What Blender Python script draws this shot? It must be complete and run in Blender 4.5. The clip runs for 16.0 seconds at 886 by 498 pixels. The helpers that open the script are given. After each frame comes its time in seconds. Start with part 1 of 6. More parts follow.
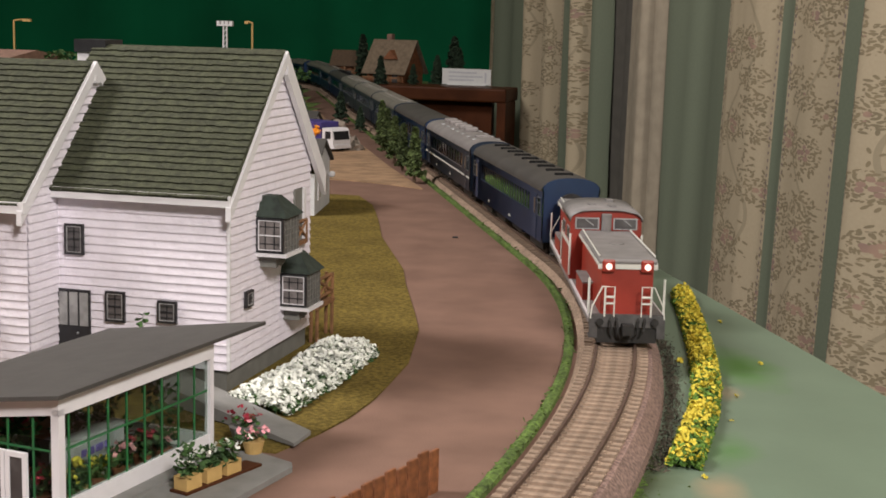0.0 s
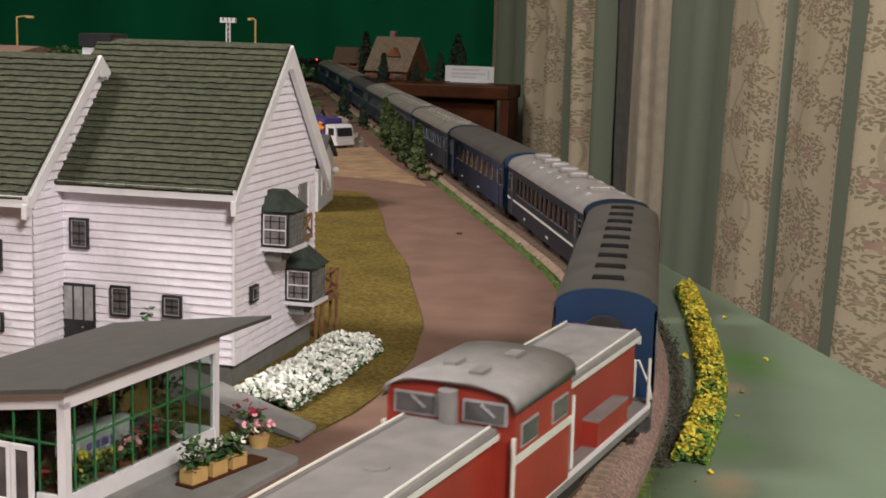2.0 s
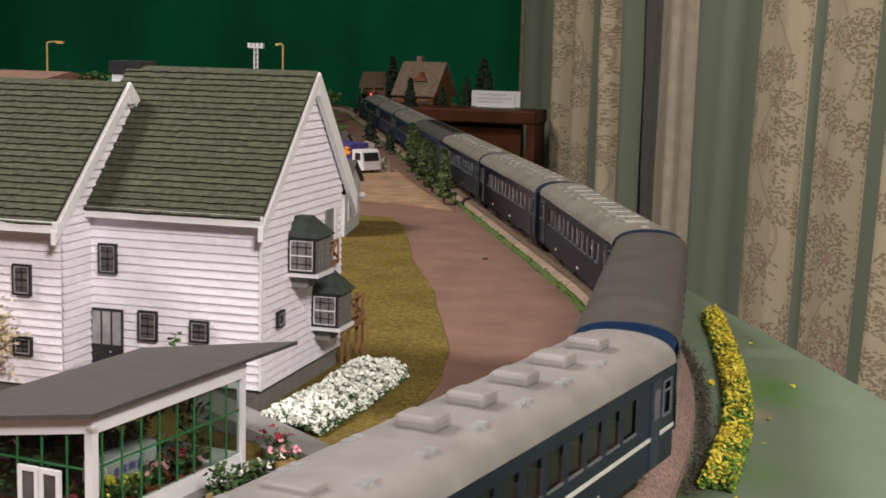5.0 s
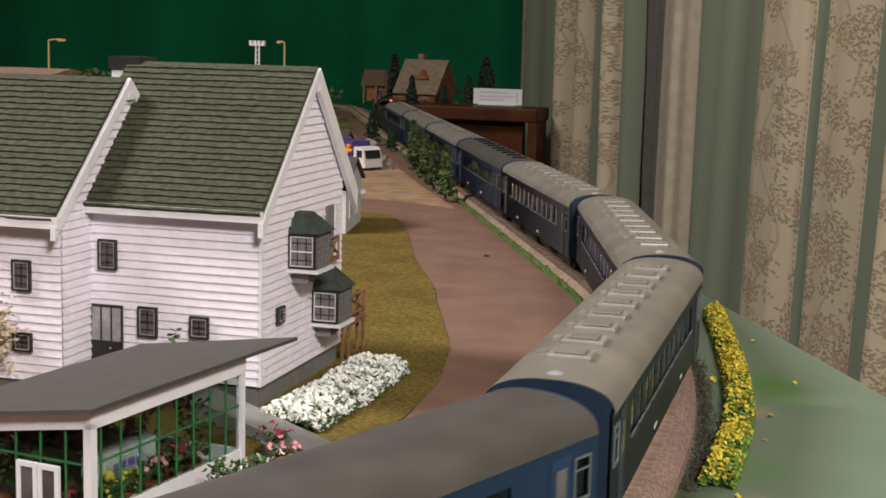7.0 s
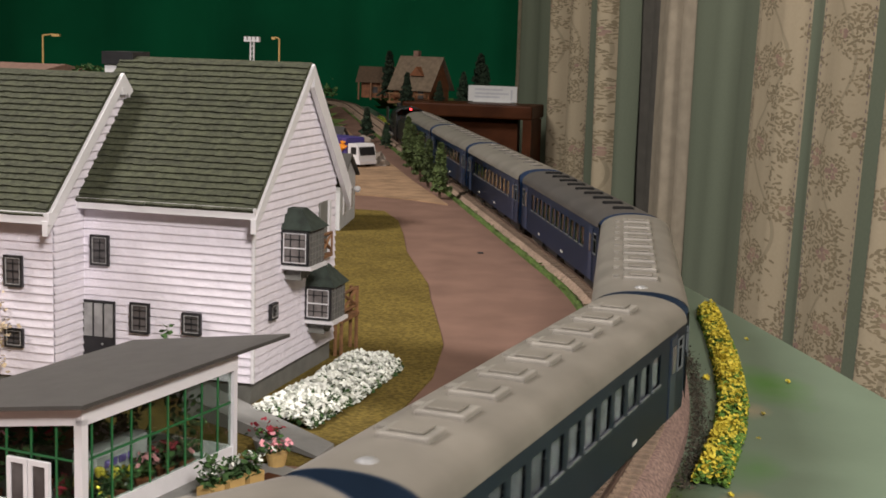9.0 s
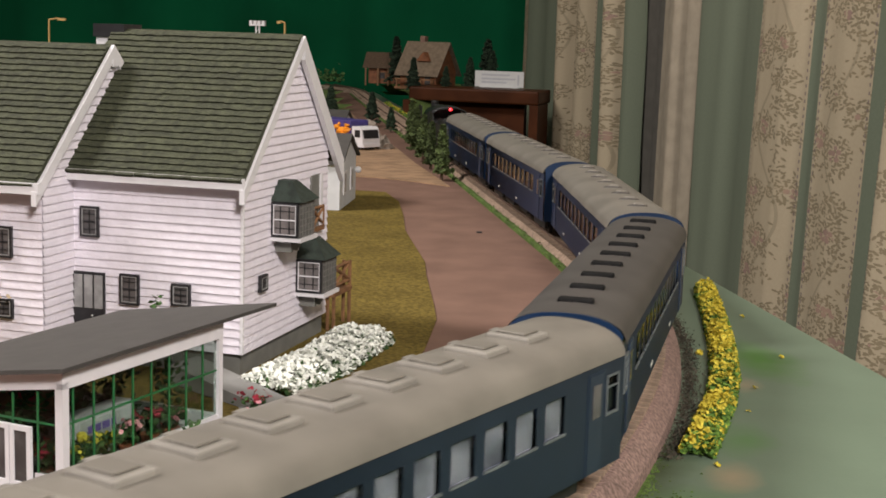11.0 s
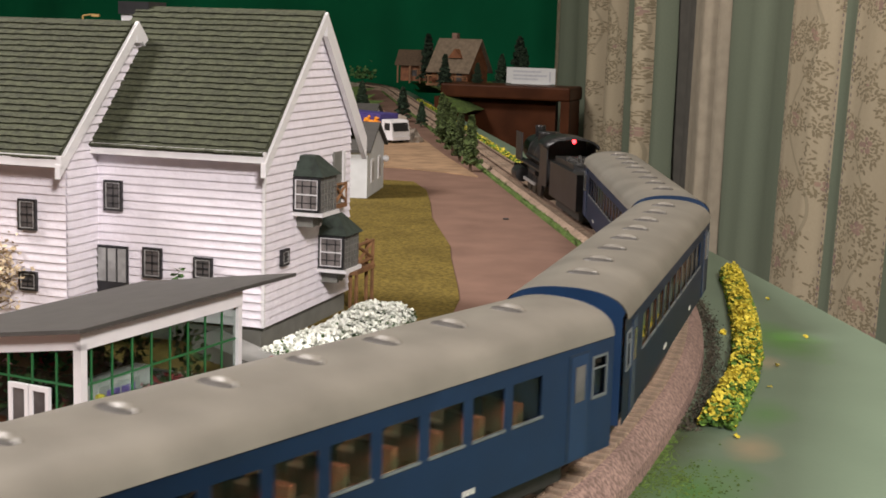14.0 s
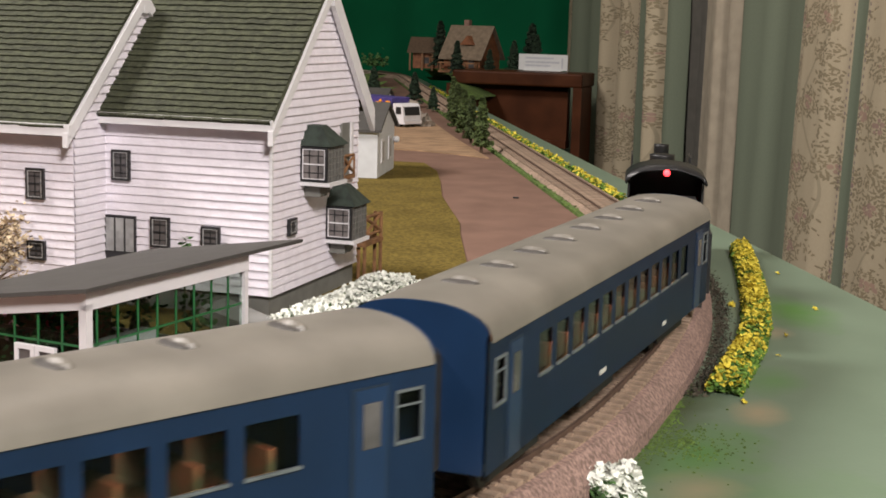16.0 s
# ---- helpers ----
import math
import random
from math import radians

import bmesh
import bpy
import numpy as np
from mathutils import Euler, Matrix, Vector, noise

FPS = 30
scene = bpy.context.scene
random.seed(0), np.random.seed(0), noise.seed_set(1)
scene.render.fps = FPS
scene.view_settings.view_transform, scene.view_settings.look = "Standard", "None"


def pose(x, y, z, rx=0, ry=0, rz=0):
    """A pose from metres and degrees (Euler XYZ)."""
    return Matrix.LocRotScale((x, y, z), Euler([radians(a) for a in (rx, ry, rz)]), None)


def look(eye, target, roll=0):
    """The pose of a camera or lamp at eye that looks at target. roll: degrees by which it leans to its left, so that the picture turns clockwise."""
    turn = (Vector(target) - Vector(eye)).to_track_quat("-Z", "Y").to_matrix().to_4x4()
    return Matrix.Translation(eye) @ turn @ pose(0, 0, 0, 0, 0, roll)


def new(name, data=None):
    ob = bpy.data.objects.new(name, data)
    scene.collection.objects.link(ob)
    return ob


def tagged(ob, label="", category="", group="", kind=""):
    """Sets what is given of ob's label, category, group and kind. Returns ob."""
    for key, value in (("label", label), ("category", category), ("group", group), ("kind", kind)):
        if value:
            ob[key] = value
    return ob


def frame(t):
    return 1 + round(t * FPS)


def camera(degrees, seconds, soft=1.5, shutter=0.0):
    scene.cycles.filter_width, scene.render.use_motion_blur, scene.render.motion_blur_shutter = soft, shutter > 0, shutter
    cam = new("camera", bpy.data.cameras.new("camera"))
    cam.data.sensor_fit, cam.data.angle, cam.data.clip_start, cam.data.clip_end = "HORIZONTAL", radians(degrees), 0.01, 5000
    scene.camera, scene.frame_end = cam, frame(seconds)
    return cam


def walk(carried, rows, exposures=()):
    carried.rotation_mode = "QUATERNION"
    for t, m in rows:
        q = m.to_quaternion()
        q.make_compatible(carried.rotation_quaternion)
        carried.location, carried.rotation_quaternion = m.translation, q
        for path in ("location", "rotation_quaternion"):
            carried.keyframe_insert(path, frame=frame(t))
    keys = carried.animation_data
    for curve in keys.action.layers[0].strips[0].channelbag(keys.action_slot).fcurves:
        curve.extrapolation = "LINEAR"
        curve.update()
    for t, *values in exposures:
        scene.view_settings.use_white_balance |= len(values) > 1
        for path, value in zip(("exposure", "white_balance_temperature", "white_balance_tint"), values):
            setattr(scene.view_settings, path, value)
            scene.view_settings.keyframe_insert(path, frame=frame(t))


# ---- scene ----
cam = camera(35.0, 16.0, soft=1.7, shutter=0.35)
# seconds, place, tilt, roll, heading
PATH = [
    (0, 0.2174, -0.5075, 0.1499, 80.78, 1.48, 14.40),
    (0.5, 0.2168, -0.5071, 0.1487, 80.65, 1.73, 14.48),
    (1, 0.2156, -0.5065, 0.1481, 80.48, 1.97, 14.48),
    (1.5, 0.2157, -0.5066, 0.1482, 80.45, 1.78, 14.46),
    (2, 0.2159, -0.5071, 0.1483, 80.70, 1.53, 14.48),
    (2.5, 0.2158, -0.5076, 0.1489, 80.88, 1.55, 14.56),
    (3, 0.2154, -0.5075, 0.1491, 81.19, 1.43, 14.71),
    (3.5, 0.2155, -0.5079, 0.1493, 81.50, 1.48, 15.11),
    (4, 0.2158, -0.5085, 0.1495, 81.70, 1.37, 15.45),
    (6.5, 0.2167, -0.5078, 0.1494, 81.55, 1.61, 15.73),
    (7, 0.2167, -0.5071, 0.1483, 81.58, 1.49, 15.67),
    (7.5, 0.2166, -0.5069, 0.1487, 81.50, 1.67, 15.68),
    (8, 0.2170, -0.5063, 0.1486, 81.48, 1.54, 15.65),
    (8.5, 0.2169, -0.5063, 0.1483, 81.49, 1.59, 15.57),
    (9, 0.2167, -0.5056, 0.1480, 81.47, 1.74, 15.44),
    (11.5, 0.2272, -0.5028, 0.1399, 80.96, 1.77, 16.08),
    (12, 0.2279, -0.5022, 0.1390, 80.93, 1.72, 16.27),
    (12.5, 0.2286, -0.5020, 0.1364, 80.83, 1.65, 16.45),
    (13, 0.2289, -0.5039, 0.1352, 80.92, 1.98, 16.70),
    (13.5, 0.2310, -0.5044, 0.1325, 80.98, 1.82, 17.03),
    (14, 0.2317, -0.5043, 0.1299, 81.12, 1.71, 17.31),
    (14.5, 0.2329, -0.5042, 0.1273, 81.12, 1.69, 17.50),
    (15, 0.2329, -0.5037, 0.1248, 81.01, 1.64, 17.39),
    (15.5, 0.2334, -0.5035, 0.1221, 80.92, 1.60, 17.57),
    (16, 0.2347, -0.5043, 0.1206, 80.79, 1.57, 17.87),
]
walk(cam, [(t, pose(x, y, z, rx, 0, rz) @ pose(0, 0, 0, 0, 0, ro)) for t, x, y, z, rx, ro, rz in PATH],
     [(0, -0.19), (2, -0.24), (3, -0.17), (3.7, -0.05), (6.5, -0.11), (8, -0.10), (9, -0.15), (11.5, -0.06), (12, -0.12), (12.5, 0.02), (13.5, 0.12), (14, 0.08), (15, 0.01), (16, 0.04)])

# ---- light: unseen ceiling lamp and window-side lamp, an added far fill, dim room ----
world = bpy.data.worlds.new("room_light")
scene.world = world
world.use_nodes = True
world.node_tree.nodes["Background"].inputs[0].default_value = (0.75, 0.8, 0.9, 1)
world.node_tree.nodes["Background"].inputs[1].default_value = 0.05


def area_lamp(name, eye, target, sx, sy, watts, colour):
    data = bpy.data.lights.new(name, "AREA")
    data.shape, data.size, data.size_y, data.energy, data.color = "RECTANGLE", sx, sy, watts, colour
    ob = new(name, data)
    ob.matrix_world = look(eye, target)
    return ob


area_lamp("ceiling_lamp", (-1.1, -0.38, 1.32), (0.0, 0.1, 0), 0.5, 0.45, 41, (1.0, 0.92, 0.88))
area_lamp("side_lamp", (0.76, -0.98, 0.84), (0.05, 0.0, 0.03), 0.3, 0.2, 22.5, (1.0, 0.92, 0.88))
# added fill without a fixture, brightens the backcloth and far curtain
area_lamp("far_fill_lamp", (-0.4, 1.0, 2.1), (-0.2, 0.9, 0), 0.9, 0.5, 6, (1.0, 0.9, 0.8))


# ---- materials ----
def mat(name, colour, rough=0.6, metal=0.0, var=0.15, scale=150.0, bump=0.0, bscale=600.0, second=None, spots=0.0, sscale=40.0,
        emit=None, power=0.0, coat=0.0, rnd=0.0):
    m = bpy.data.materials.new(name)
    m.use_nodes = True
    nt = m.node_tree
    b = nt.nodes["Principled BSDF"]
    b.inputs["Roughness"].default_value, b.inputs["Metallic"].default_value = rough, metal
    b.inputs["Coat Weight"].default_value = coat
    tc = nt.nodes.new("ShaderNodeTexCoord")
    n1 = nt.nodes.new("ShaderNodeTexNoise")
    n1.inputs["Scale"].default_value, n1.inputs["Detail"].default_value = scale, 6
    nt.links.new(tc.outputs["Object"], n1.inputs["Vector"])
    mix = nt.nodes.new("ShaderNodeMix")
    mix.data_type = "RGBA"
    lo = tuple(c * (1 - var) for c in colour)
    hi = second or tuple(min(1, c * (1 + var)) for c in colour)
    mix.inputs[6].default_value, mix.inputs[7].default_value = (*lo, 1), (*hi, 1)
    ramp = nt.nodes.new("ShaderNodeMapRange")
    ramp.inputs[1].default_value, ramp.inputs[2].default_value = 0.35, 0.65
    nt.links.new(n1.outputs["Fac"], ramp.inputs[0])
    nt.links.new(ramp.outputs[0], mix.inputs[0])
    col = mix.outputs[2]
    if spots:
        n2 = nt.nodes.new("ShaderNodeTexNoise")
        n2.inputs["Scale"].default_value, n2.inputs["Detail"].default_value = sscale, 3
        nt.links.new(tc.outputs["Object"], n2.inputs["Vector"])
        r2 = nt.nodes.new("ShaderNodeMapRange")
        r2.inputs[1].default_value, r2.inputs[2].default_value = 0.4, 0.7
        r2.inputs[3].default_value, r2.inputs[4].default_value = 1.0, 1.0 - spots
        nt.links.new(n2.outputs["Fac"], r2.inputs[0])
        mul = nt.nodes.new("ShaderNodeMix")
        mul.data_type, mul.blend_type = "RGBA", "MULTIPLY"
        mul.inputs[0].default_value = 1
        nt.links.new(col, mul.inputs[6])
        nt.links.new(r2.outputs[0], mul.inputs[7])
        col = mul.outputs[2]
    if rnd:
        oi = nt.nodes.new("ShaderNodeObjectInfo")
        r3 = nt.nodes.new("ShaderNodeMapRange")
        r3.inputs[3].default_value, r3.inputs[4].default_value = 1 - rnd, 1 + rnd
        nt.links.new(oi.outputs["Random"], r3.inputs[0])
        mul = nt.nodes.new("ShaderNodeMix")
        mul.data_type, mul.blend_type = "RGBA", "MULTIPLY"
        mul.inputs[0].default_value = 1
        nt.links.new(col, mul.inputs[6])
        nt.links.new(r3.outputs[0], mul.inputs[7])
        col = mul.outputs[2]
    nt.links.new(col, b.inputs["Base Color"])
    if bump:
        nb = nt.nodes.new("ShaderNodeTexNoise")
        nb.inputs["Scale"].default_value, nb.inputs["Detail"].default_value = bscale, 4
        nt.links.new(tc.outputs["Object"], nb.inputs["Vector"])
        bp = nt.nodes.new("ShaderNodeBump")
        bp.inputs["Strength"].default_value, bp.inputs["Distance"].default_value = bump, 0.001
        nt.links.new(nb.outputs["Fac"], bp.inputs["Height"])
        nt.links.new(bp.outputs[0], b.inputs["Normal"])
    if emit:
        b.inputs["Emission Color"].default_value = (*emit, 1)
        b.inputs["Emission Strength"].default_value = power
    return m


M = dict(
    road=mat("road_brown", (0.195, 0.12, 0.092), 0.8, var=0.12, scale=30, bump=0.25, bscale=900, spots=0.08, sscale=9),
    lawn=mat("static_grass", (0.165, 0.122, 0.032), 0.95, var=0.35, scale=500, bump=1.0, bscale=1200, spots=0.25, sscale=25),
    verge=mat("green_scatter", (0.10, 0.165, 0.032), 0.95, var=0.5, scale=500, bump=1.0, bscale=1200, spots=0.4, sscale=60),
    sand=mat("sandy_yard", (0.33, 0.21, 0.12), 0.95, var=0.2, scale=60, bump=0.3, bscale=900, spots=0.25, sscale=12),
    ballast=mat("ballast_bed", (0.36, 0.26, 0.19), 0.95, var=0.4, scale=700, bump=0.8, bscale=900, spots=0.25, sscale=30),
    ballast_out=mat("pinkish_ballast", (0.3, 0.2, 0.17), 0.95, var=0.4, scale=700, bump=0.8, bscale=900, spots=0.25, sscale=30),
    tie=mat("sleeper_plastic", (0.3, 0.22, 0.16), 0.8, var=0.25, scale=300, rnd=0.12),
    rail=mat("weathered_rail", (0.13, 0.085, 0.065), 0.5, metal=0.3, var=0.2, scale=200),
    siding=mat("white_siding", (0.76, 0.72, 0.79), 0.6, var=0.04, scale=150, bump=0.55, bscale=330),
    white=mat("white_trim", (0.7, 0.69, 0.71), 0.5, var=0.03, scale=150),
    foundation=mat("grey_foundation", (0.16, 0.16, 0.145), 0.8, var=0.1, scale=150, bump=0.1),
    shingle=mat("green_shingle", (0.042, 0.047, 0.025), 0.85, var=0.35, scale=350, bump=0.6, bscale=700, rnd=0.1),
    slate=mat("bay_roof_slate", (0.028, 0.04, 0.032), 0.8, var=0.3, scale=300),
    greysiding=mat("grey_shingle_side", (0.12, 0.115, 0.11), 0.8, var=0.2, scale=300),
    black=mat("black_frame", (0.015, 0.015, 0.017), 0.5, var=0.2, scale=300),
    pane=mat("dim_window_pane", (0.085, 0.08, 0.08), 0.2, var=0.4, scale=80),
    paneg=mat("curtained_pane", (0.3, 0.3, 0.3), 0.3, var=0.2, scale=200),
    timber=mat("timber_brown", (0.2, 0.1, 0.045), 0.7, var=0.25, scale=200),
    grey=mat("grey_slab", (0.21, 0.21, 0.2), 0.8, var=0.1, scale=120, bump=0.1),
    dkgrey=mat("dark_grey_roof", (0.054, 0.051, 0.047), 0.75, var=0.1, scale=120, bump=0.1),
    green=mat("green_mullion", (0.018, 0.13, 0.04), 0.5, var=0.1),
    leaf=mat("foliage_green", (0.05, 0.11, 0.03), 0.9, var=0.5, scale=400, rnd=0.2),
    conifer=mat("conifer_green", (0.07, 0.1, 0.03), 0.95, var=0.5, scale=350, rnd=0.25),
    darkfir=mat("dark_fir", (0.02, 0.04, 0.02), 0.95, var=0.4, scale=300, rnd=0.2),
    trunk=mat("trunk_brown", (0.1, 0.065, 0.04), 0.9, var=0.2, scale=300),
    petal=mat("white_petal", (0.8, 0.82, 0.76), 0.8, var=0.12, scale=300),
    yellow=mat("yellow_petal", (0.62, 0.5, 0.03), 0.8, var=0.25, scale=400, second=(0.8, 0.66, 0.08)),
    hedgeleaf=mat("bright_hedge_leaf", (0.07, 0.2, 0.03), 0.9, var=0.5, scale=300, second=(0.2, 0.34, 0.05)),
    red=mat("red_loco", (0.29, 0.03, 0.017), 0.45, var=0.1, scale=60, spots=0.15, sscale=40),
    roofgrey=mat("grey_loco_roof", (0.2, 0.19, 0.185), 0.55, var=0.12, scale=120),
    underframe=mat("dark_underframe", (0.017, 0.016, 0.015), 0.6, var=0.3, scale=200),
    blue=mat("blue_carriage", (0.008, 0.029, 0.08), 0.4, var=0.1, scale=50, spots=0.12, sscale=30),
    navy=mat("navy_carriage", (0.014, 0.026, 0.048), 0.36, var=0.1, scale=50, spots=0.12, sscale=30),
    roofa=mat("dark_carriage_roof", (0.062, 0.057, 0.052), 0.55, var=0.18, scale=40, spots=0.2, sscale=15),
    roofb=mat("light_carriage_roof", (0.19, 0.175, 0.15), 0.42, var=0.15, scale=40, spots=0.25, sscale=15),
    silver=mat("silver_roof", (0.27, 0.25, 0.245), 0.45, metal=0.2, var=0.12, scale=60),
    vent=mat("black_ventilator", (0.012, 0.012, 0.012), 0.9, var=0.2),
    alu=mat("aluminium_frame", (0.45, 0.46, 0.47), 0.35, metal=0.5, var=0.1),
    stripe=mat("cream_stripe", (0.6, 0.6, 0.55), 0.5, var=0.05),
    seat=mat("orange_interior", (0.36, 0.085, 0.03), 0.8, var=0.3, scale=160, second=(0.07, 0.075, 0.03)),
    seatg=mat("green_interior", (0.12, 0.24, 0.05), 0.8, var=0.4, scale=120, second=(0.2, 0.38, 0.08)),
    seatd=mat("dim_green_interior", (0.035, 0.06, 0.02), 0.8, var=0.4, scale=120, second=(0.08, 0.115, 0.04)),
    seatr=mat("dark_red_interior", (0.1, 0.02, 0.015), 0.8, var=0.3, scale=120, second=(0.025, 0.012, 0.01)),
    seatb=mat("blue_grey_interior", (0.16, 0.18, 0.26), 0.6, var=0.4, scale=100, second=(0.32, 0.34, 0.42)),
    framegrey=mat("dull_window_frame", (0.16, 0.18, 0.19), 0.4, metal=0.3, var=0.15),
    panem=mat("grey_bay_pane", (0.15, 0.135, 0.13), 0.3, var=0.3, scale=200),
    loco=mat("black_steam_loco", (0.018, 0.018, 0.019), 0.4, var=0.3, scale=80, metal=0.2),
    wood=mat("brown_wood", (0.06, 0.02, 0.008), 0.45, var=0.25, scale=25),
    log=mat("log_wall", (0.2, 0.075, 0.03), 0.7, var=0.25, scale=150),
    thatch=mat("brown_roof", (0.165, 0.125, 0.085), 0.9, var=0.2, scale=150),
    paper=mat("white_card", (0.56, 0.57, 0.56), 0.6, var=0.03),
    ink=mat("grey_ink", (0.42, 0.43, 0.46), 0.7, var=0.05),
    terracotta=mat("terracotta", (0.3, 0.09, 0.04), 0.8, var=0.15),
    box=mat("tan_planter", (0.5, 0.33, 0.12), 0.7, var=0.12),
    fence=mat("fence_wood", (0.2, 0.07, 0.025), 0.7, var=0.3, scale=300, rnd=0.15),
    pink=mat("pink_petal", (0.8, 0.35, 0.4), 0.8, var=0.2),
    crimson=mat("crimson_petal", (0.3, 0.02, 0.04), 0.8, var=0.3),
    purple=mat("purple_truck_box", (0.06, 0.045, 0.2), 0.5, var=0.15),
    orange=mat("orange_load", (0.8, 0.3, 0.02), 0.5, var=0.25, scale=200),
    cream=mat("dry_shrub", (0.5, 0.4, 0.27), 0.95, var=0.25, scale=300, rnd=0.15),
    backcloth=mat("green_backcloth", (0.003, 0.088, 0.036), 0.95, var=0.12, scale=4, spots=0.2, sscale=3),
    lamp_white=mat("lit_headlamp", (1, 0.8, 0.75), 0.3, emit=(1.0, 0.42, 0.36), power=1.4),
    lamp_red=mat("lit_marker", (1, 0.1, 0.1), 0.3, emit=(1.0, 0.03, 0.04), power=6),
    sheer=mat("sheer_cloth", (0.31, 0.268, 0.2), 0.9, var=0.1, scale=60),
    # shade of the curtain gap, put into a dark grey
    greycloth=mat("gap_shade_cloth", (0.085, 0.08, 0.068), 0.9, var=0.1, scale=60),
    rock=mat("grey_rock", (0.26, 0.22, 0.18), 0.9, var=0.3, scale=60, bump=0.8, bscale=200),
    tanwall=mat("pale_stone_edge", (0.4, 0.34, 0.27), 0.9, var=0.2, scale=100),
    shedwall=mat("pale_shed_wall", (0.6, 0.62, 0.64), 0.7, var=0.05, scale=100),
    brick=mat("brown_roof_tile", (0.2, 0.12, 0.09), 0.8, var=0.2, scale=200),
    dustgrey=mat("dusty_grey_unit", (0.24, 0.225, 0.2), 0.3, var=0.15, scale=60),
    plaster=mat("room_plaster", (0.5, 0.47, 0.42), 0.9, var=0.05, scale=5),
    floorwood=mat("room_floor", (0.2, 0.13, 0.08), 0.6, var=0.2, scale=8),
    beamgrey=mat("worn_grey_beam", (0.07, 0.067, 0.066), 0.6, var=0.3, scale=200),
    earth=mat("dark_soil", (0.06, 0.05, 0.035), 0.95, var=0.4, scale=500, bump=0.8),
)


def stained_board():
    """Sage paint with powdered green, tan and dark stains of their own shapes."""
    m = mat("green_board", (0.142, 0.196, 0.138), 0.5, var=0.05, scale=20, bump=0.05, bscale=500)
    nt = m.node_tree
    L, N = nt.links.new, nt.nodes.new
    b = nt.nodes["Principled BSDF"]
    col = b.inputs["Base Color"].links[0].from_socket
    tc = N("ShaderNodeTexCoord")
    n = N("ShaderNodeTexNoise")
    n.inputs["Scale"].default_value, n.inputs["Detail"].default_value = 70, 8
    L(tc.outputs["Object"], n.inputs["Vector"])
    stains = [(0.192, 0.155, 0.02, 0.045, -20, (0.07, 0.2, 0.03), 0.9), (0.183, -0.085, 0.022, 0.04, 15, (0.07, 0.19, 0.04), 0.9),
              (0.197, 0.018, 0.012, 0.025, 0, (0.08, 0.2, 0.05), 0.7), (0.205, -0.14, 0.05, 0.06, 0, (0.1, 0.2, 0.07), 0.6),
              (0.190, 0.103, 0.008, 0.014, 0, (0.35, 0.27, 0.18), 0.7), (0.196, -0.03, 0.01, 0.018, 0, (0.36, 0.27, 0.17), 0.7),
              (0.188, -0.12, 0.014, 0.02, 0, (0.36, 0.27, 0.17), 0.6), (0.171, -0.03, 0.012, 0.06, 6, (0.05, 0.07, 0.03), 0.95), (0.166, -0.1, 0.01, 0.05, 10, (0.07, 0.12, 0.04), 0.9)]
    for x, y, rx, ry, ang, c, k in stains:
        mp = N("ShaderNodeMapping")
        mp.vector_type = "TEXTURE"
        mp.inputs["Location"].default_value, mp.inputs["Rotation"].default_value, mp.inputs["Scale"].default_value = (x, y, 0), (0, 0, radians(-ang)), (rx, ry, 1)
        L(tc.outputs["Object"], mp.inputs["Vector"])
        ln = N("ShaderNodeVectorMath")
        ln.operation = "LENGTH"
        L(mp.outputs[0], ln.inputs[0])
        ad = N("ShaderNodeMath")
        ad.operation = "ADD"
        L(ln.outputs["Value"], ad.inputs[0])
        L(n.outputs["Fac"], ad.inputs[1])
        r = N("ShaderNodeMapRange")
        r.inputs[1].default_value, r.inputs[2].default_value, r.inputs[3].default_value, r.inputs[4].default_value = 0.55, 1.6, k, 0.0
        L(ad.outputs[0], r.inputs[0])
        mx = N("ShaderNodeMix")
        mx.data_type = "RGBA"
        L(r.outputs[0], mx.inputs[0])
        L(col, mx.inputs[6])
        mx.inputs[7].default_value = (*c, 1)
        col = mx.outputs[2]
    L(col, b.inputs["Base Color"])
    return m


M["board"] = stained_board()


def glass(name, colour=(0.9, 0.95, 0.92), rough=0.02):
    m = bpy.data.materials.new(name)
    m.use_nodes = True
    b = m.node_tree.nodes["Principled BSDF"]
    b.inputs["Base Color"].default_value = (*colour, 1)
    b.inputs["Roughness"].default_value, b.inputs["Transmission Weight"].default_value, b.inputs["IOR"].default_value = rough, 1.0, 1.2
    return m


for dull in ("backcloth", "wood", "road", "lawn", "vent"):
    M[dull].node_tree.nodes["Principled BSDF"].inputs["Specular IOR Level"].default_value = 0.1
M["smoked"] = glass("dim_carriage_glazing", (0.42, 0.44, 0.4))
M["tinted"] = glass("greenish_glazing", (0.34, 0.4, 0.36))


# ---- mesh helpers ----
def part(name, bm, material, parent=None, label=""):
    me = bpy.data.meshes.new(name)
    bm.to_mesh(me)
    bm.free()
    me.materials.append(material)
    ob = new(name, me)
    if parent:
        ob.parent = parent
    if label:
        ob["label"] = label
    return ob


def share(name, ob, m, parent):
    """Another object on the same mesh."""
    o = new(name, ob.data)
    o.parent = parent
    o.matrix_basis = m
    return o


def smooth(ob):
    for p in ob.data.polygons:
        p.use_smooth = True
    return ob


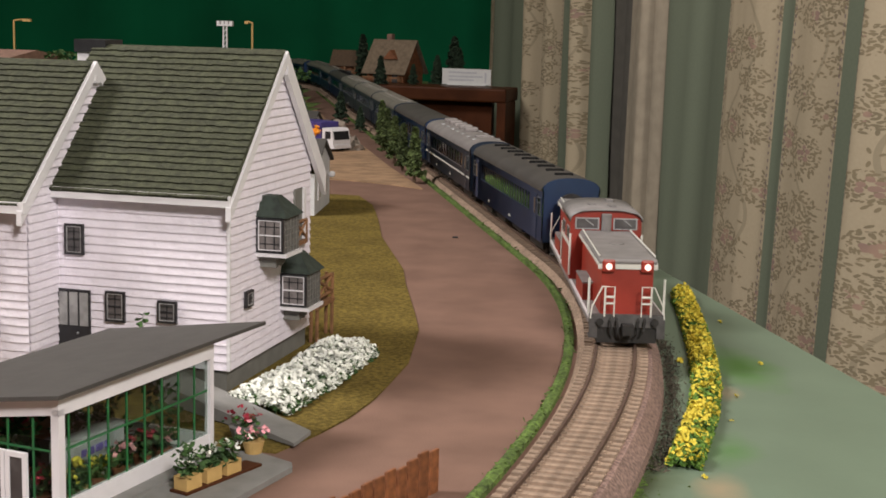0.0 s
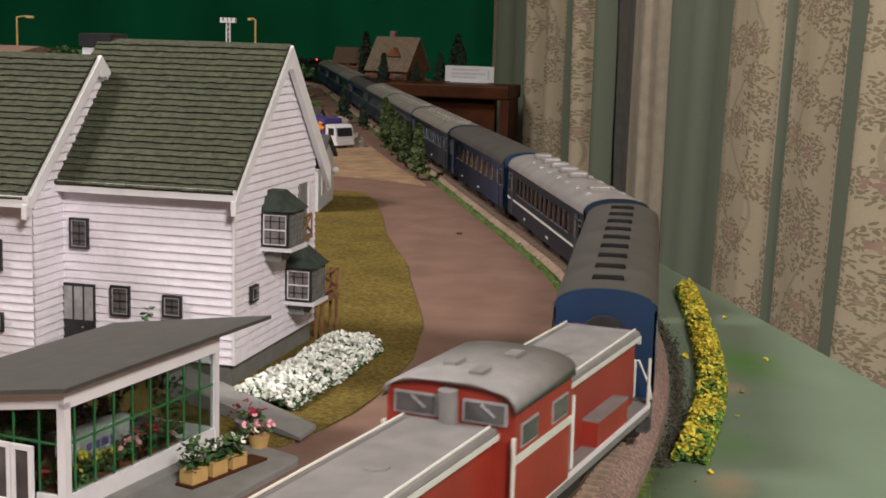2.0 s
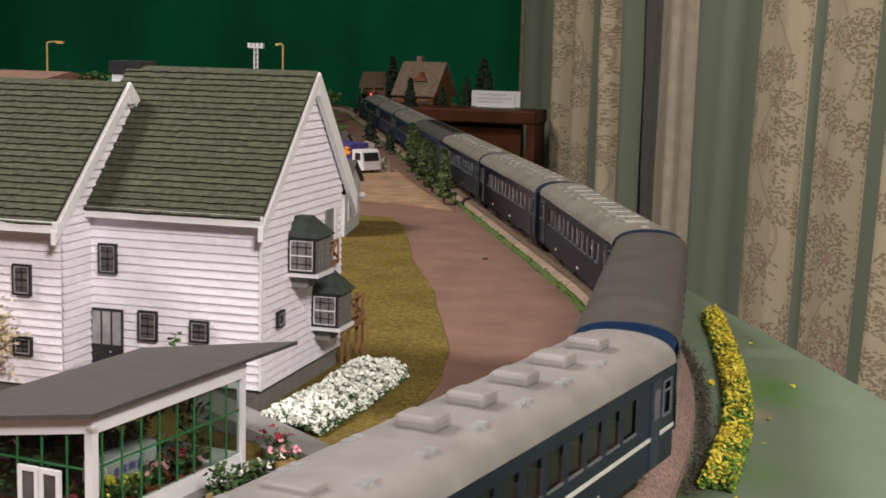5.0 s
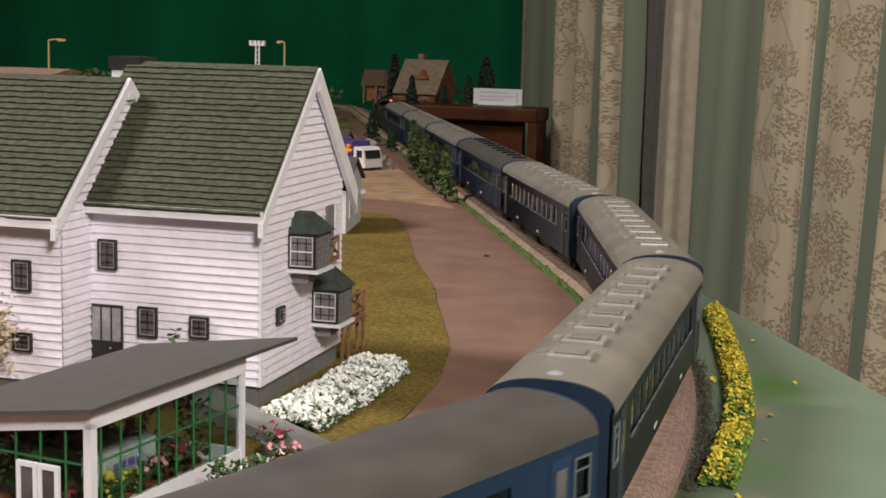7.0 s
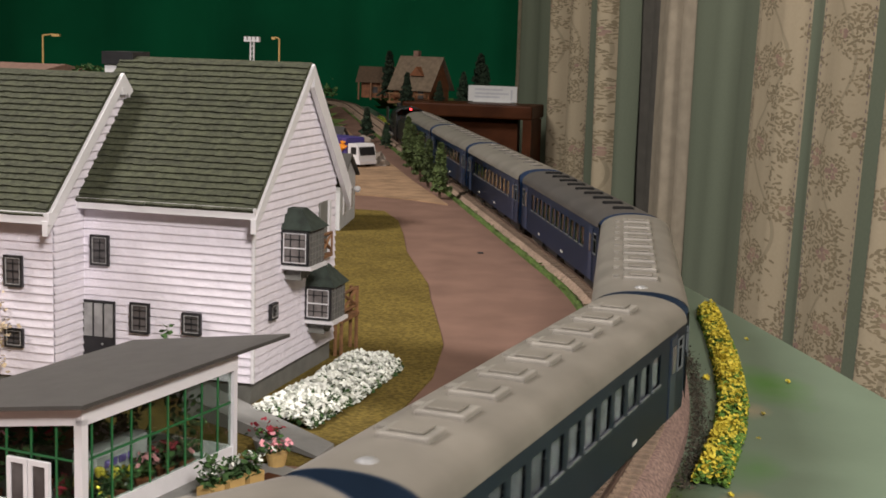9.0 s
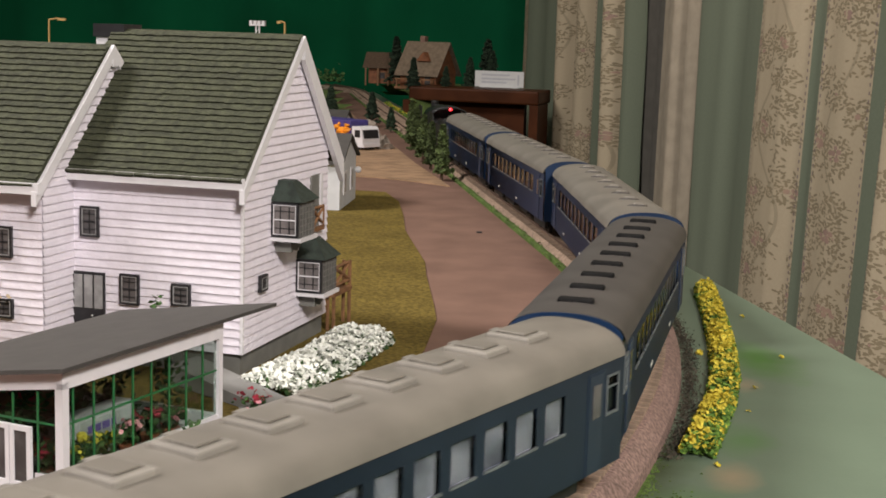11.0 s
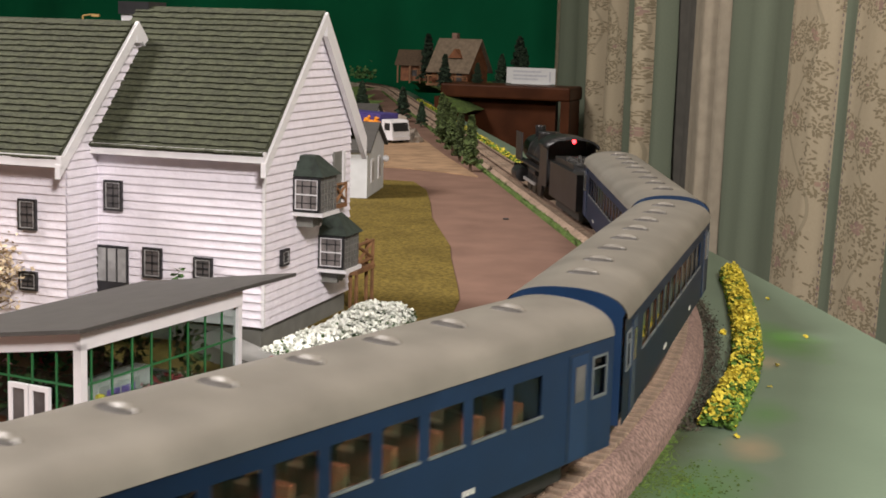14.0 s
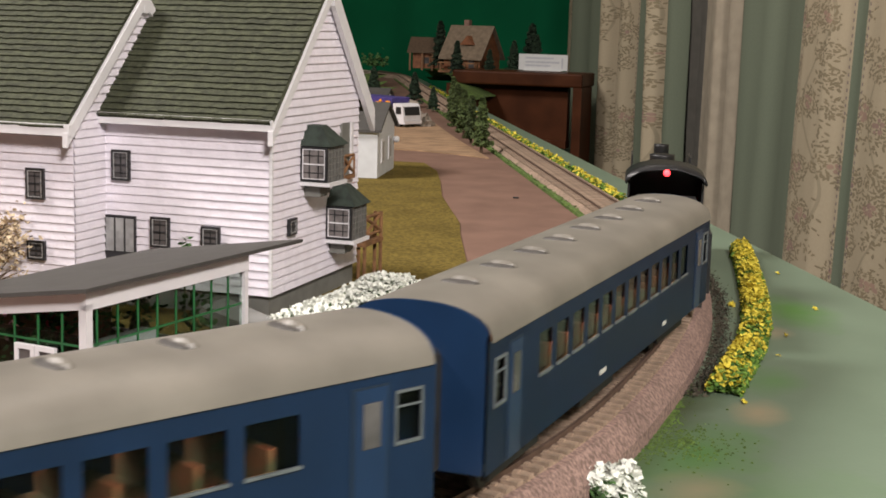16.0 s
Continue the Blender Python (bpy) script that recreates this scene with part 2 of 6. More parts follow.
def box(bm, x0, y0, z0, x1, y1, z1, m=None, bevel=0.0):
    v = [bm.verts.new(p) for p in ((x0, y0, z0), (x1, y0, z0), (x1, y1, z0), (x0, y1, z0), (x0, y0, z1), (x1, y0, z1), (x1, y1, z1), (x0, y1, z1))]
    faces = [bm.faces.new([v[i] for i in f]) for f in ((3, 2, 1, 0), (4, 5, 6, 7), (0, 1, 5, 4), (1, 2, 6, 5), (2, 3, 7, 6), (3, 0, 4, 7))]
    if bevel:
        edges = list({e for f in faces for e in f.edges})
        res = bmesh.ops.bevel(bm, geom=edges, offset=bevel, segments=2, affect="EDGES", profile=0.5)
        v = list({w for f in res["faces"] for w in f.verts} | {w for w in v if w.is_valid})
    if m is not None:
        for w in v:
            w.co = m @ w.co
    return v


def boxes(*items):
    bm = bmesh.new()
    for it in items:
        box(bm, *it)
    return bm


def prism(bm, pts, axis, a, b, m=None):
    """A solid of the outline pts, swept along an axis from a to b. pts run over the two other axes in order."""
    def at(p, t):
        q = list(p)
        q.insert("xyz".index(axis), t)
        return q
    va, vb = [bm.verts.new(at(p, a)) for p in pts], [bm.verts.new(at(p, b)) for p in pts]
    n = len(pts)
    fs = [bm.faces.new(va), bm.faces.new(vb[::-1])] + [bm.faces.new((va[i], vb[i], vb[(i + 1) % n], va[(i + 1) % n])) for i in range(n)]
    bmesh.ops.recalc_face_normals(bm, faces=fs)
    if m is not None:
        for w in va + vb:
            w.co = m @ w.co
    return bm


def tube(bm, pts, r, seg=8, r2=None):
    """A round bar along the points."""
    pts = [Vector(p) for p in pts]
    rings = []
    for i, p in enumerate(pts):
        d = (pts[min(i + 1, len(pts) - 1)] - pts[max(i - 1, 0)]).normalized()
        q = d.to_track_quat("Z", "Y")
        rr = r if r2 is None else r + (r2 - r) * i / (len(pts) - 1)
        rings.append([bm.verts.new(p + q @ Vector((rr * math.cos(a), rr * math.sin(a), 0))) for a in [2 * math.pi * k / seg for k in range(seg)]])
    for a, b in zip(rings, rings[1:]):
        for k in range(seg):
            bm.faces.new((a[k], a[(k + 1) % seg], b[(k + 1) % seg], b[k]))
    bm.faces.new(rings[0][::-1])
    bm.faces.new(rings[-1])
    return bm


def clumps(bm, places, r, rng, squash=0.8):
    """Small rough leaf or petal clumps."""
    for p in places:
        s = r * rng.uniform(0.6, 1.3)
        res = bmesh.ops.create_icosphere(bm, subdivisions=1, radius=s, matrix=Matrix.Translation(p))
        for v in res["verts"]:
            d = v.co - Vector(p)
            v.co = Vector(p) + Vector((d.x, d.y, d.z * squash)) * rng.uniform(0.65, 1.35)


def petals(bm, places, r, rng):
    """Small tilted petals, each a bent quad pair."""
    for p in places:
        q = Euler((rng.uniform(-0.9, 0.9), rng.uniform(-0.9, 0.9), rng.uniform(0, 6.28))).to_matrix()
        s = r * rng.uniform(0.6, 1.3)
        c = [bm.verts.new(Vector(p) + q @ Vector(k) * s) for k in ((-1, -0.6, 0.25), (0, -0.7, 0), (0, 0.7, 0), (-1, 0.6, 0.25), (1, -0.6, 0.25), (1, 0.6, 0.25))]
        bm.faces.new((c[0], c[1], c[2], c[3]))
        bm.faces.new((c[1], c[4], c[5], c[2]))


def thing(name, label, category, group="", x=0, y=0, z=0, rz=0):
    e = new(name)
    e.matrix_basis = pose(x, y, z, 0, 0, rz)
    return tagged(e, label, category, group)


def sheet(name, pts, z, material, th=0.004):
    bm = bmesh.new()
    prism(bm, pts, "z", z - th, z)
    return part(name, bm, material)


# ---- the line of the track: heading and place by arc length, apex at 0 ----
KNOTS = [(-4.2, 0.0), (-2.62, 1 / 0.75), (-2.45, 0.0), (-0.3676, 1 / 0.9), (0.0, 1 / 1.6), (0.08, 1 / 0.58), (0.75, 0.0)]
DS = 0.004


def bend(s):
    k = 0.0
    for a, c in KNOTS:
        if s >= a:
            k = c
    if -2.62 > s:
        k = 0.0
    return k


APEX = (0.147, 0.0)
S0, S1 = -4.0, 4.2
LINE = {}
for sign in (1, -1):
    x, y, h = *APEX, 0.0  # h: heading, clockwise from -y
    n = 0
    LINE[0] = (x, y, h)
    while S0 - 0.1 < n * DS < S1 + 0.1:
        k = bend(n * DS + sign * DS / 2)
        hm = h + sign * k * DS / 2
        x, y = x - sign * math.sin(hm) * DS, y - sign * math.cos(hm) * DS
        h += sign * k * DS
        n += sign
        LINE[n] = (x, y, h)


def on_line(s):
    n = math.floor(s / DS)
    f = s / DS - n
    a, b = LINE[n], LINE[n + 1]
    return [a[i] + (b[i] - a[i]) * f for i in range(3)]


def beside(s, d):
    """The point d to the outer (window) side of the line."""
    x, y, h = on_line(s)
    return x + d * math.cos(h), y - d * math.sin(h)


RAIL_TOP = 0.0062
LENGTH = 0.2505
SPEED = 0.175
FRONT = -0.330


def ride(lead, half):
    """Rows for a vehicle whose middle is lead behind the leading joint, on pivots half apart."""
    rows = []
    for n in range(0, 65):
        t = n * 0.25
        s = FRONT + SPEED * t - lead - 0.026 * max(0.0, 1 - t / 1.8) ** 1.15
        (xa, ya, _), (xb, yb, _) = on_line(s + half), on_line(s - half)
        rows.append((t, pose((xa + xb) / 2, (ya + yb) / 2, RAIL_TOP, 0, 0, math.degrees(math.atan2(ya - yb, xa - xb)))))
    return rows


# ---- room ----
def room():
    # table top and its front strip
    t = tagged(new("ground", None), "sage green painted layout board with scenery on it", "table", kind="structure")
    bm = bmesh.new()
    edge = lambda y: 0.130 - 0.445 * (y - 0.41)
    prism(bm, [(edge(-3.0) , -3.0), (edge(2.75), 2.75), (-4.0, 2.75), (-4.0, -3.0)], "z", -0.05, -0.008)
    part("board", bm, M["board"], t)
    bm = bmesh.new()
    box(bm, -6, -4, -0.83, 6, 4, -0.8)
    tagged(part("floor", bm, M["floorwood"]), "brown wooden room floor", "floor", kind="structure")
    bm = bmesh.new()
    box(bm, -6, -4, 2.3, 6, 4, 2.34)
    tagged(part("ceiling", bm, M["plaster"]), "plain off-white room ceiling", "ceiling", kind="structure")
    for n, b in (("wall_north", (-6, 3.2, -0.8, 6, 3.3, 2.3)), ("wall_south", (-6, -4.1, -0.8, 6, -4, 2.3)), ("wall_west", (-6.1, -4, -0.8, -6, 4, 2.3))):
        bm = bmesh.new()
        box(bm, *b)
        tagged(part(n, bm, M["plaster"]), "plain plastered room wall", "wall", kind="structure")
    # window wall behind the curtain
    d = Vector((-0.445, 1, 0)).normalized()
    n = Vector((d.y, -d.x, 0))
    p = Vector((0.130, 0.41, 0)) + n * (CURTAIN + 0.12)
    bm = bmesh.new()
    prism(bm, [tuple((p + d * a + n * b)[:2]) for a, b in ((-5, 0), (5, 0), (5, 0.1), (-5, 0.1))], "z", -0.8, 2.3)
    tagged(part("wall_east", bm, M["plaster"]), "plain wall behind the floral curtain", "wall", kind="structure")


CURTAIN = 0.27
room()


# ---- curtain: folded floral cloth along the window wall ----
def floral(name, creams):
    """Cream bands with a vine of leaves and blossoms between plain sage bands; creams holds (from, to) in metres along the cloth."""
    m = bpy.data.materials.new(name)
    m.use_nodes = True
    nt = m.node_tree
    L, N = nt.links.new, nt.nodes.new
    b = nt.nodes["Principled BSDF"]
    b.inputs["Roughness"].default_value = 0.85
    b.inputs["Specular IOR Level"].default_value = 0.2
    uv = N("ShaderNodeUVMap")
    sep = N("ShaderNodeSeparateXYZ")
    L(uv.outputs[0], sep.inputs[0])

    def math_(op, a, bb=None):
        n = N("ShaderNodeMath")
        n.operation = op
        for i, v in enumerate((a, bb)):
            if v is None:
                continue
            if isinstance(v, (int, float)):
                n.inputs[i].default_value = v
            else:
                L(v, n.inputs[i])
        return n.outputs[0]

    U, V = sep.outputs[0], sep.outputs[1]
    band = local = None
    for lo, hi in creams:
        one = math_("MULTIPLY", math_("GREATER_THAN", U, lo), math_("LESS_THAN", U, hi))
        mid = math_("MULTIPLY", one, math_("DIVIDE", math_("SUBTRACT", U, (lo + hi) / 2), (hi - lo) / 2))
        band = one if band is None else math_("ADD", band, one)
        local = mid if local is None else math_("ADD", local, mid)

    def voronoi(vector, scale, rand):
        n = N("ShaderNodeTexVoronoi")
        n.inputs["Scale"].default_value, n.inputs["Randomness"].default_value = scale, rand
        L(vector, n.inputs["Vector"])
        return n

    wide = N("ShaderNodeVectorMath")
    wide.operation = "MULTIPLY"
    wide.inputs[1].default_value = (0.46, 1.0, 1.0)
    L(uv.outputs[0], wide.inputs[0])
    print_uv = wide.outputs[0]

    def leaf_mask(scale, longer, radius, reach, clusters):
        """Small leaves, each turned its own way, gathered into sprays."""
        cell = voronoi(print_uv, scale, 0.95)
        d = N("ShaderNodeVectorMath")
        d.operation = "SUBTRACT"
        L(print_uv, d.inputs[0])
        L(cell.outputs["Position"], d.inputs[1])
        turn = N("ShaderNodeVectorRotate")
        turn.rotation_type = "Z_AXIS"
        L(d.outputs[0], turn.inputs["Vector"])
        hue = N("ShaderNodeSeparateColor")
        L(cell.outputs["Color"], hue.inputs[0])
        L(math_("MULTIPLY", hue.outputs[0], 6.283), turn.inputs["Angle"])
        sc = N("ShaderNodeVectorMath")
        sc.operation = "MULTIPLY"
        sc.inputs[1].default_value = (scale, scale * longer, 0)
        L(turn.outputs[0], sc.inputs[0])
        ln = N("ShaderNodeVectorMath")
        ln.operation = "LENGTH"
        L(sc.outputs[0], ln.inputs[0])
        near = math_("LESS_THAN", voronoi(cell.outputs["Position"], clusters, 0.75).outputs["Distance"], reach)
        return math_("MULTIPLY", math_("LESS_THAN", ln.outputs["Value"], radius), near)

    leaves = math_("MAXIMUM", leaf_mask(170, 2.4, 0.48, 0.58, 31), leaf_mask(230, 2.0, 0.42, 0.5, 31))
    blooms = leaf_mask(170, 1.1, 0.46, 0.26, 31)
    # winding stem and the dotted selvedge of each band
    wave = math_("MULTIPLY", math_("SINE", math_("MULTIPLY", V, 34.0)), 0.5)
    stem = math_("LESS_THAN", math_("ABSOLUTE", math_("SUBTRACT", local, wave)), 0.045)
    rim = math_("MULTIPLY", math_("GREATER_THAN", math_("ABSOLUTE", local), 0.9), math_("LESS_THAN", math_("ABSOLUTE", local), 0.95))
    dots = math_("MULTIPLY", rim, math_("LESS_THAN", math_("FRACT", math_("MULTIPLY", V, 130.0)), 0.45))
    fine = N("ShaderNodeTexNoise")
    fine.inputs["Scale"].default_value = 300
    L(uv.outputs[0], fine.inputs["Vector"])
    hue = N("ShaderNodeTexNoise")
    hue.inputs["Scale"].default_value = 40
    L(uv.outputs[0], hue.inputs["Vector"])

    def mix(fac, a, bb):
        n = N("ShaderNodeMix")
        n.data_type = "RGBA"
        if isinstance(fac, float):
            n.inputs[0].default_value = fac
        else:
            L(fac, n.inputs[0])
        for i, v in ((6, a), (7, bb)):
            if isinstance(v, tuple):
                n.inputs[i].default_value = (*v, 1)
            else:
                L(v, n.inputs[i])
        return n.outputs[2]

    bloomcol = mix(hue.outputs["Fac"], (0.2, 0.135, 0.13), (0.42, 0.29, 0.2))
    leafcol = mix(hue.outputs["Fac"], (0.16, 0.14, 0.095), (0.29, 0.235, 0.145))
    ground = mix(fine.outputs["Fac"], (0.37, 0.312, 0.215), (0.43, 0.365, 0.255))
    cream = mix(math_("MULTIPLY", stem, 0.45), ground, (0.2, 0.175, 0.115))
    cream = mix(leaves, cream, leafcol)
    cream = mix(blooms, cream, bloomcol)
    cream = mix(math_("MULTIPLY", dots, 0.7), cream, (0.13, 0.1, 0.11))
    sage = mix(fine.outputs["Fac"], (0.132, 0.158, 0.112), (0.16, 0.186, 0.133))
    L(mix(band, sage, cream), b.inputs["Base Color"])
    bp = N("ShaderNodeBump")
    bp.inputs["Strength"].default_value, bp.inputs["Distance"].default_value = 0.2, 0.0005
    L(fine.outputs["Fac"], bp.inputs["Height"])
    L(bp.outputs[0], b.inputs["Normal"])
    return m


def cloth(name, p0, d, n, a0, a1, z0, z1, folds, material, cols=500, rows=14, lean=0.0):
    """A hanging cloth from a0 to a1 along d; folds holds (along, depth) knots, joined smoothly. Its texture runs by metres along."""
    def depth(a):
        if a <= folds[0][0]:
            return folds[0][1]
        for (xa, ya), (xb, yb) in zip(folds, folds[1:]):
            if a <= xb:
                f = (a - xa) / (xb - xa)
                return ya + (yb - ya) * f * f * (3 - 2 * f)
        return folds[-1][1]
    bm = bmesh.new()
    uvl = bm.loops.layers.uv.new("UVMap")
    grid = []
    for i in range(cols + 1):
        a = a0 + (a1 - a0) * i / cols
        col = []
        for j in range(rows + 1):
            z = z0 + (z1 - z0) * j / rows
            off = depth(a) * (1 - 0.12 * z) + 0.0025 * noise.noise((a * 14, z * 2.2, 1.0)) + 0.0012 * noise.noise((a * 60, z * 7, 5.0))
            col.append(bm.verts.new(p0 + d * (a + lean * z) + n * off + Vector((0, 0, z))))
        grid.append(col)
    for i in range(cols):
        for j in range(rows):
            f = bm.faces.new((grid[i][j], grid[i + 1][j], grid[i + 1][j + 1], grid[i][j + 1]))
            f.smooth = True
            for lp, (ii, jj) in zip(f.loops, ((i, j), (i + 1, j), (i + 1, j + 1), (i, j + 1))):
                lp[uvl].uv = (a0 + (a1 - a0) * ii / cols, z0 + (z1 - z0) * jj / rows)
    return part(name, bm, material)


def waves(a0, a1, pitch, depth, seed):
    """Uneven fold knots between a0 and a1."""
    rng = random.Random(seed)
    knots, a, up = [], a0, 1
    while a < a1 + pitch:
        knots.append((a, up * depth * rng.uniform(0.6, 1.2)))
        a += pitch * rng.uniform(0.35, 0.65)
        up = -up
    return knots


EDGE_D = Vector((-0.445, 1, 0)).normalized()
EDGE_N = Vector((EDGE_D.y, -EDGE_D.x, 0))
EDGE_P = Vector((0.130, 0.41, 0))


def curtains():
    P = EDGE_P + EDGE_N * CURTAIN
    near = floral("floral_curtain_cloth", [(-1.3, -1.15), (-0.97, -0.8), (-0.7, -0.52), (-0.4, -0.22), (-0.1, 0.05), (0.11, 0.272), (0.334, 0.453), (0.483, 0.632)])
    far = floral("floral_curtain_cloth_far", [(1.156, 1.253), (1.31, 1.425), (1.45, 1.566), (1.775, 1.93)])
    folds = waves(-1.6, 0.08, 0.3, 0.02, 4) + [(0.20, -0.006), (0.272, 0.0), (0.303, 0.006), (0.334, 0.0), (0.39, -0.006), (0.448, 0.001), (0.468, 0.004), (0.49, 0.002), (0.535, -0.008),
                                               (0.60, -0.005), (0.635, 0.002), (0.70, 0.008), (0.745, -0.004), (0.80, -0.012)]
    c = cloth("curtain", P, EDGE_D, EDGE_N, -1.6, 0.80, -0.7, 1.2, folds, near, cols=1000, lean=-0.07)
    tagged(c, "cream and sage striped curtain with floral sprigs", "curtain")
    folds = [(1.06, 0.0), (1.11, -0.02), (1.155, 0.02), (1.20, -0.028), (1.255, 0.022), (1.285, 0.026), (1.31, -0.012), (1.37, -0.03), (1.43, 0.03), (1.46, -0.004), (1.51, -0.03), (1.57, 0.02),
             (1.63, 0.035), (1.70, -0.01), (1.775, -0.03), (1.85, -0.02), (1.93, 0.03)]
    c = cloth("curtain", P, EDGE_D, EDGE_N, 1.06, 1.93, -0.7, 1.2, folds, far, lean=0.02)
    tagged(c, "gathered cream and sage floral curtain in deep folds", "curtain")
    s = cloth("sheer_curtain", P - EDGE_N * 0.012, EDGE_D, EDGE_N, 0.79, 0.965, -0.7, 1.2, [(0.79, 0.0), (0.82, -0.008), (0.84, 0.010), (0.865, -0.012), (0.93, -0.004), (0.965, 0.03)], M["sheer"], cols=160, lean=-0.02)
    tagged(s, "plain greyish beige sheer curtain between the floral ones", "curtain")
    # added sheet filling the curtain gap, its dark grey stands for the shade there
    s = cloth("grey_curtain", P + EDGE_N * 0.006, EDGE_D, EDGE_N, 0.974, 1.075, -0.7, 1.2, waves(0.97, 1.08, 0.07, 0.007, 3), M["greycloth"], cols=160, lean=-0.01)
    tagged(s, "dark grey sheet standing for the shaded gap between the curtains", "curtain")
    g = cloth("backcloth", Vector((-4.0, 2.5, 0)), Vector((1, 0, 0)), Vector((0, -1, 0)), 0.0, 3.75, -0.3, 1.2, waves(0.0, 3.75, 0.3, 0.02, 9), M["backcloth"], cols=500)
    tagged(g, "plain dark green hanging backdrop cloth with creases", "backdrop", kind="structure")


curtains()


# ---- land ----
def land():
    g = tagged(new("road"), "reddish brown painted roadway beside the track", "road", kind="structure")
    inner = [beside(s, -0.016) for s in [x * 0.03 for x in range(-82, 30)]]
    bm = bmesh.new()
    prism(bm, inner + [(-3.5, -1.0), (-3.5, 2.4)], "z", -0.008, 0.0)
    part("roadbed", bm, M["road"], g)
    # sandy yard beyond the road
    sand = [(-0.113, 0.7), (-0.15, 0.72), (-0.195, 0.735), (-0.4, 0.72), (-0.9, 0.8), (-1.4, 1.9), (-0.75, 2.1), (-0.42, 1.35), (-0.3, 1.1), (-0.2, 0.88)]
    tagged(sheet("sand_yard", sand, 0.0012, M["sand"]), "sandy yard in front of the trees", "ground", kind="structure")
    lawn = [(-0.0145, 0.3), (0.0, 0.255), (0.0289, 0.1732), (0.040, 0.14), (0.046, 0.1114), (0.0535, 0.075), (0.0559, 0.0384), (0.0573, 0.012), (0.0563, -0.015),
            (0.0525, -0.04), (0.046, -0.066), (-0.25, -0.09), (-0.6, 0.3), (-0.35, 0.62), (-0.15, 0.63), (-0.1202, 0.5748), (-0.0925, 0.5), (-0.0652, 0.4198), (-0.04, 0.36)]
    tagged(sheet("lawn", lawn, 0.0007, M["lawn"]), "mustard green static grass lawn round the white house", "lawn", kind="structure")
    # far meadow and low bank
    rng = random.Random(3)
    bm = bmesh.new()
    nx, ny = 30, 24
    vs = [[bm.verts.new((-1.5 + 1.0 * i / nx, 1.25 + 1.1 * j / ny,
                         0.002 + 0.035 * max(0, math.sin(3.1 * j / ny)) ** 2 * (0.4 + 0.6 * noise.noise((i * 0.2, j * 0.25, 1))) - (0.03 if i == nx else 0))) for j in range(ny + 1)] for i in range(nx + 1)]
    for i in range(nx):
        for j in range(ny):
            x = vs[i][j].co.x
            if x < -0.436 * (vs[i][j].co.y - 0.354) + 0.075 - 0.1:
                bm.faces.new((vs[i][j], vs[i + 1][j], vs[i + 1][j + 1], vs[i][j + 1]))
    tagged(part("meadow_ground", bm, M["verge"]), "green scatter meadow far behind the yard", "ground", kind="structure")


land()


def strip(name, s0, s1, profile, material, step=0.02, parent=None):
    """A band along the track: profile is a list of (offset, height)."""
    bm = bmesh.new()
    n = int((s1 - s0) / step)
    prev = None
    for i in range(n + 1):
        s = s0 + (s1 - s0) * i / n
        ring = [bm.verts.new((*beside(s, d), z)) for d, z in profile]
        if prev:
            for k in range(len(ring)):
                k2 = (k + 1) % len(ring)
                bm.faces.new((prev[k], ring[k], ring[k2], prev[k2]))
        else:
            bm.faces.new(ring)
        prev = ring
    bm.faces.new(prev[::-1])
    bmesh.ops.recalc_face_normals(bm, faces=bm.faces)
    return part(name, bm, material, parent)


def track():
    t = tagged(new("railway_track"), "curved model railway track on a sanded ballast bed", "railway track", kind="structure")
    strip("ballast", -2.9, 3.0, [(-0.021, -0.004), (-0.0145, 0.0034), (0.0145, 0.0034), (0.015, -0.01)], M["ballast"], parent=t)
    strip("outer_shoulder", -2.9, 3.0, [(0.0145, -0.012), (0.0142, 0.0031), (0.0165, 0.0026), (0.0215, -0.0035), (0.0225, -0.012)], M["ballast_out"], parent=t)
    for d in (-0.00873, 0.00873):
        h = 0.0005
        strip("rail", -2.9, 3.0, [(d - 0.0011, 0.0040), (d - 0.0004, 0.0045), (d - h, RAIL_TOP), (d + h, RAIL_TOP), (d + 0.0004, 0.0045), (d + 0.0011, 0.0040)], M["rail"], parent=t)
    # verge of green scatter along the inner side, earth on the outer side
    v = strip("verge_base", -2.4, 0.9, [(-0.0245, -0.004), (-0.0235, 0.0019), (-0.0215, 0.0026), (-0.0195, 0.0018), (-0.0185, -0.004)], M["verge"])
    tagged(v, "green scatter verge along the ballast edge", "grass verge", kind="stuff")
    rng = random.Random(31)
    bm = bmesh.new()
    for _ in range(3600):
        s = rng.uniform(-1.6, 0.5)
        w = 0.0026 + 0.002 * noise.noise((s * 25, 0, 3))
        clump = Vector((*beside(s, -0.0215 + rng.gauss(0, w * 0.5)), rng.uniform(0.0010, 0.0024)))
        petals(bm, [clump], rng.uniform(0.0005, 0.0009), rng)
    tagged(part("verge_tufts", bm, M["verge"]), "tufts of green scatter along the ballast edge", "grass verge", kind="stuff")
    bm = bmesh.new()
    for _ in range(3800):
        s = rng.uniform(-0.26, 0.02)
        x, y = beside(s, 0.0256 + rng.gauss(0, 0.0022))
        petals(bm, [(x, y, rng.uniform(-0.0078, -0.0068))], rng.uniform(0.0003, 0.0005), rng)
    tagged(part("dark_soil", bm, M["earth"]), "dark soil crumbs between ballast and hedge", "soil", kind="stuff")
    return t


TRACK = track()


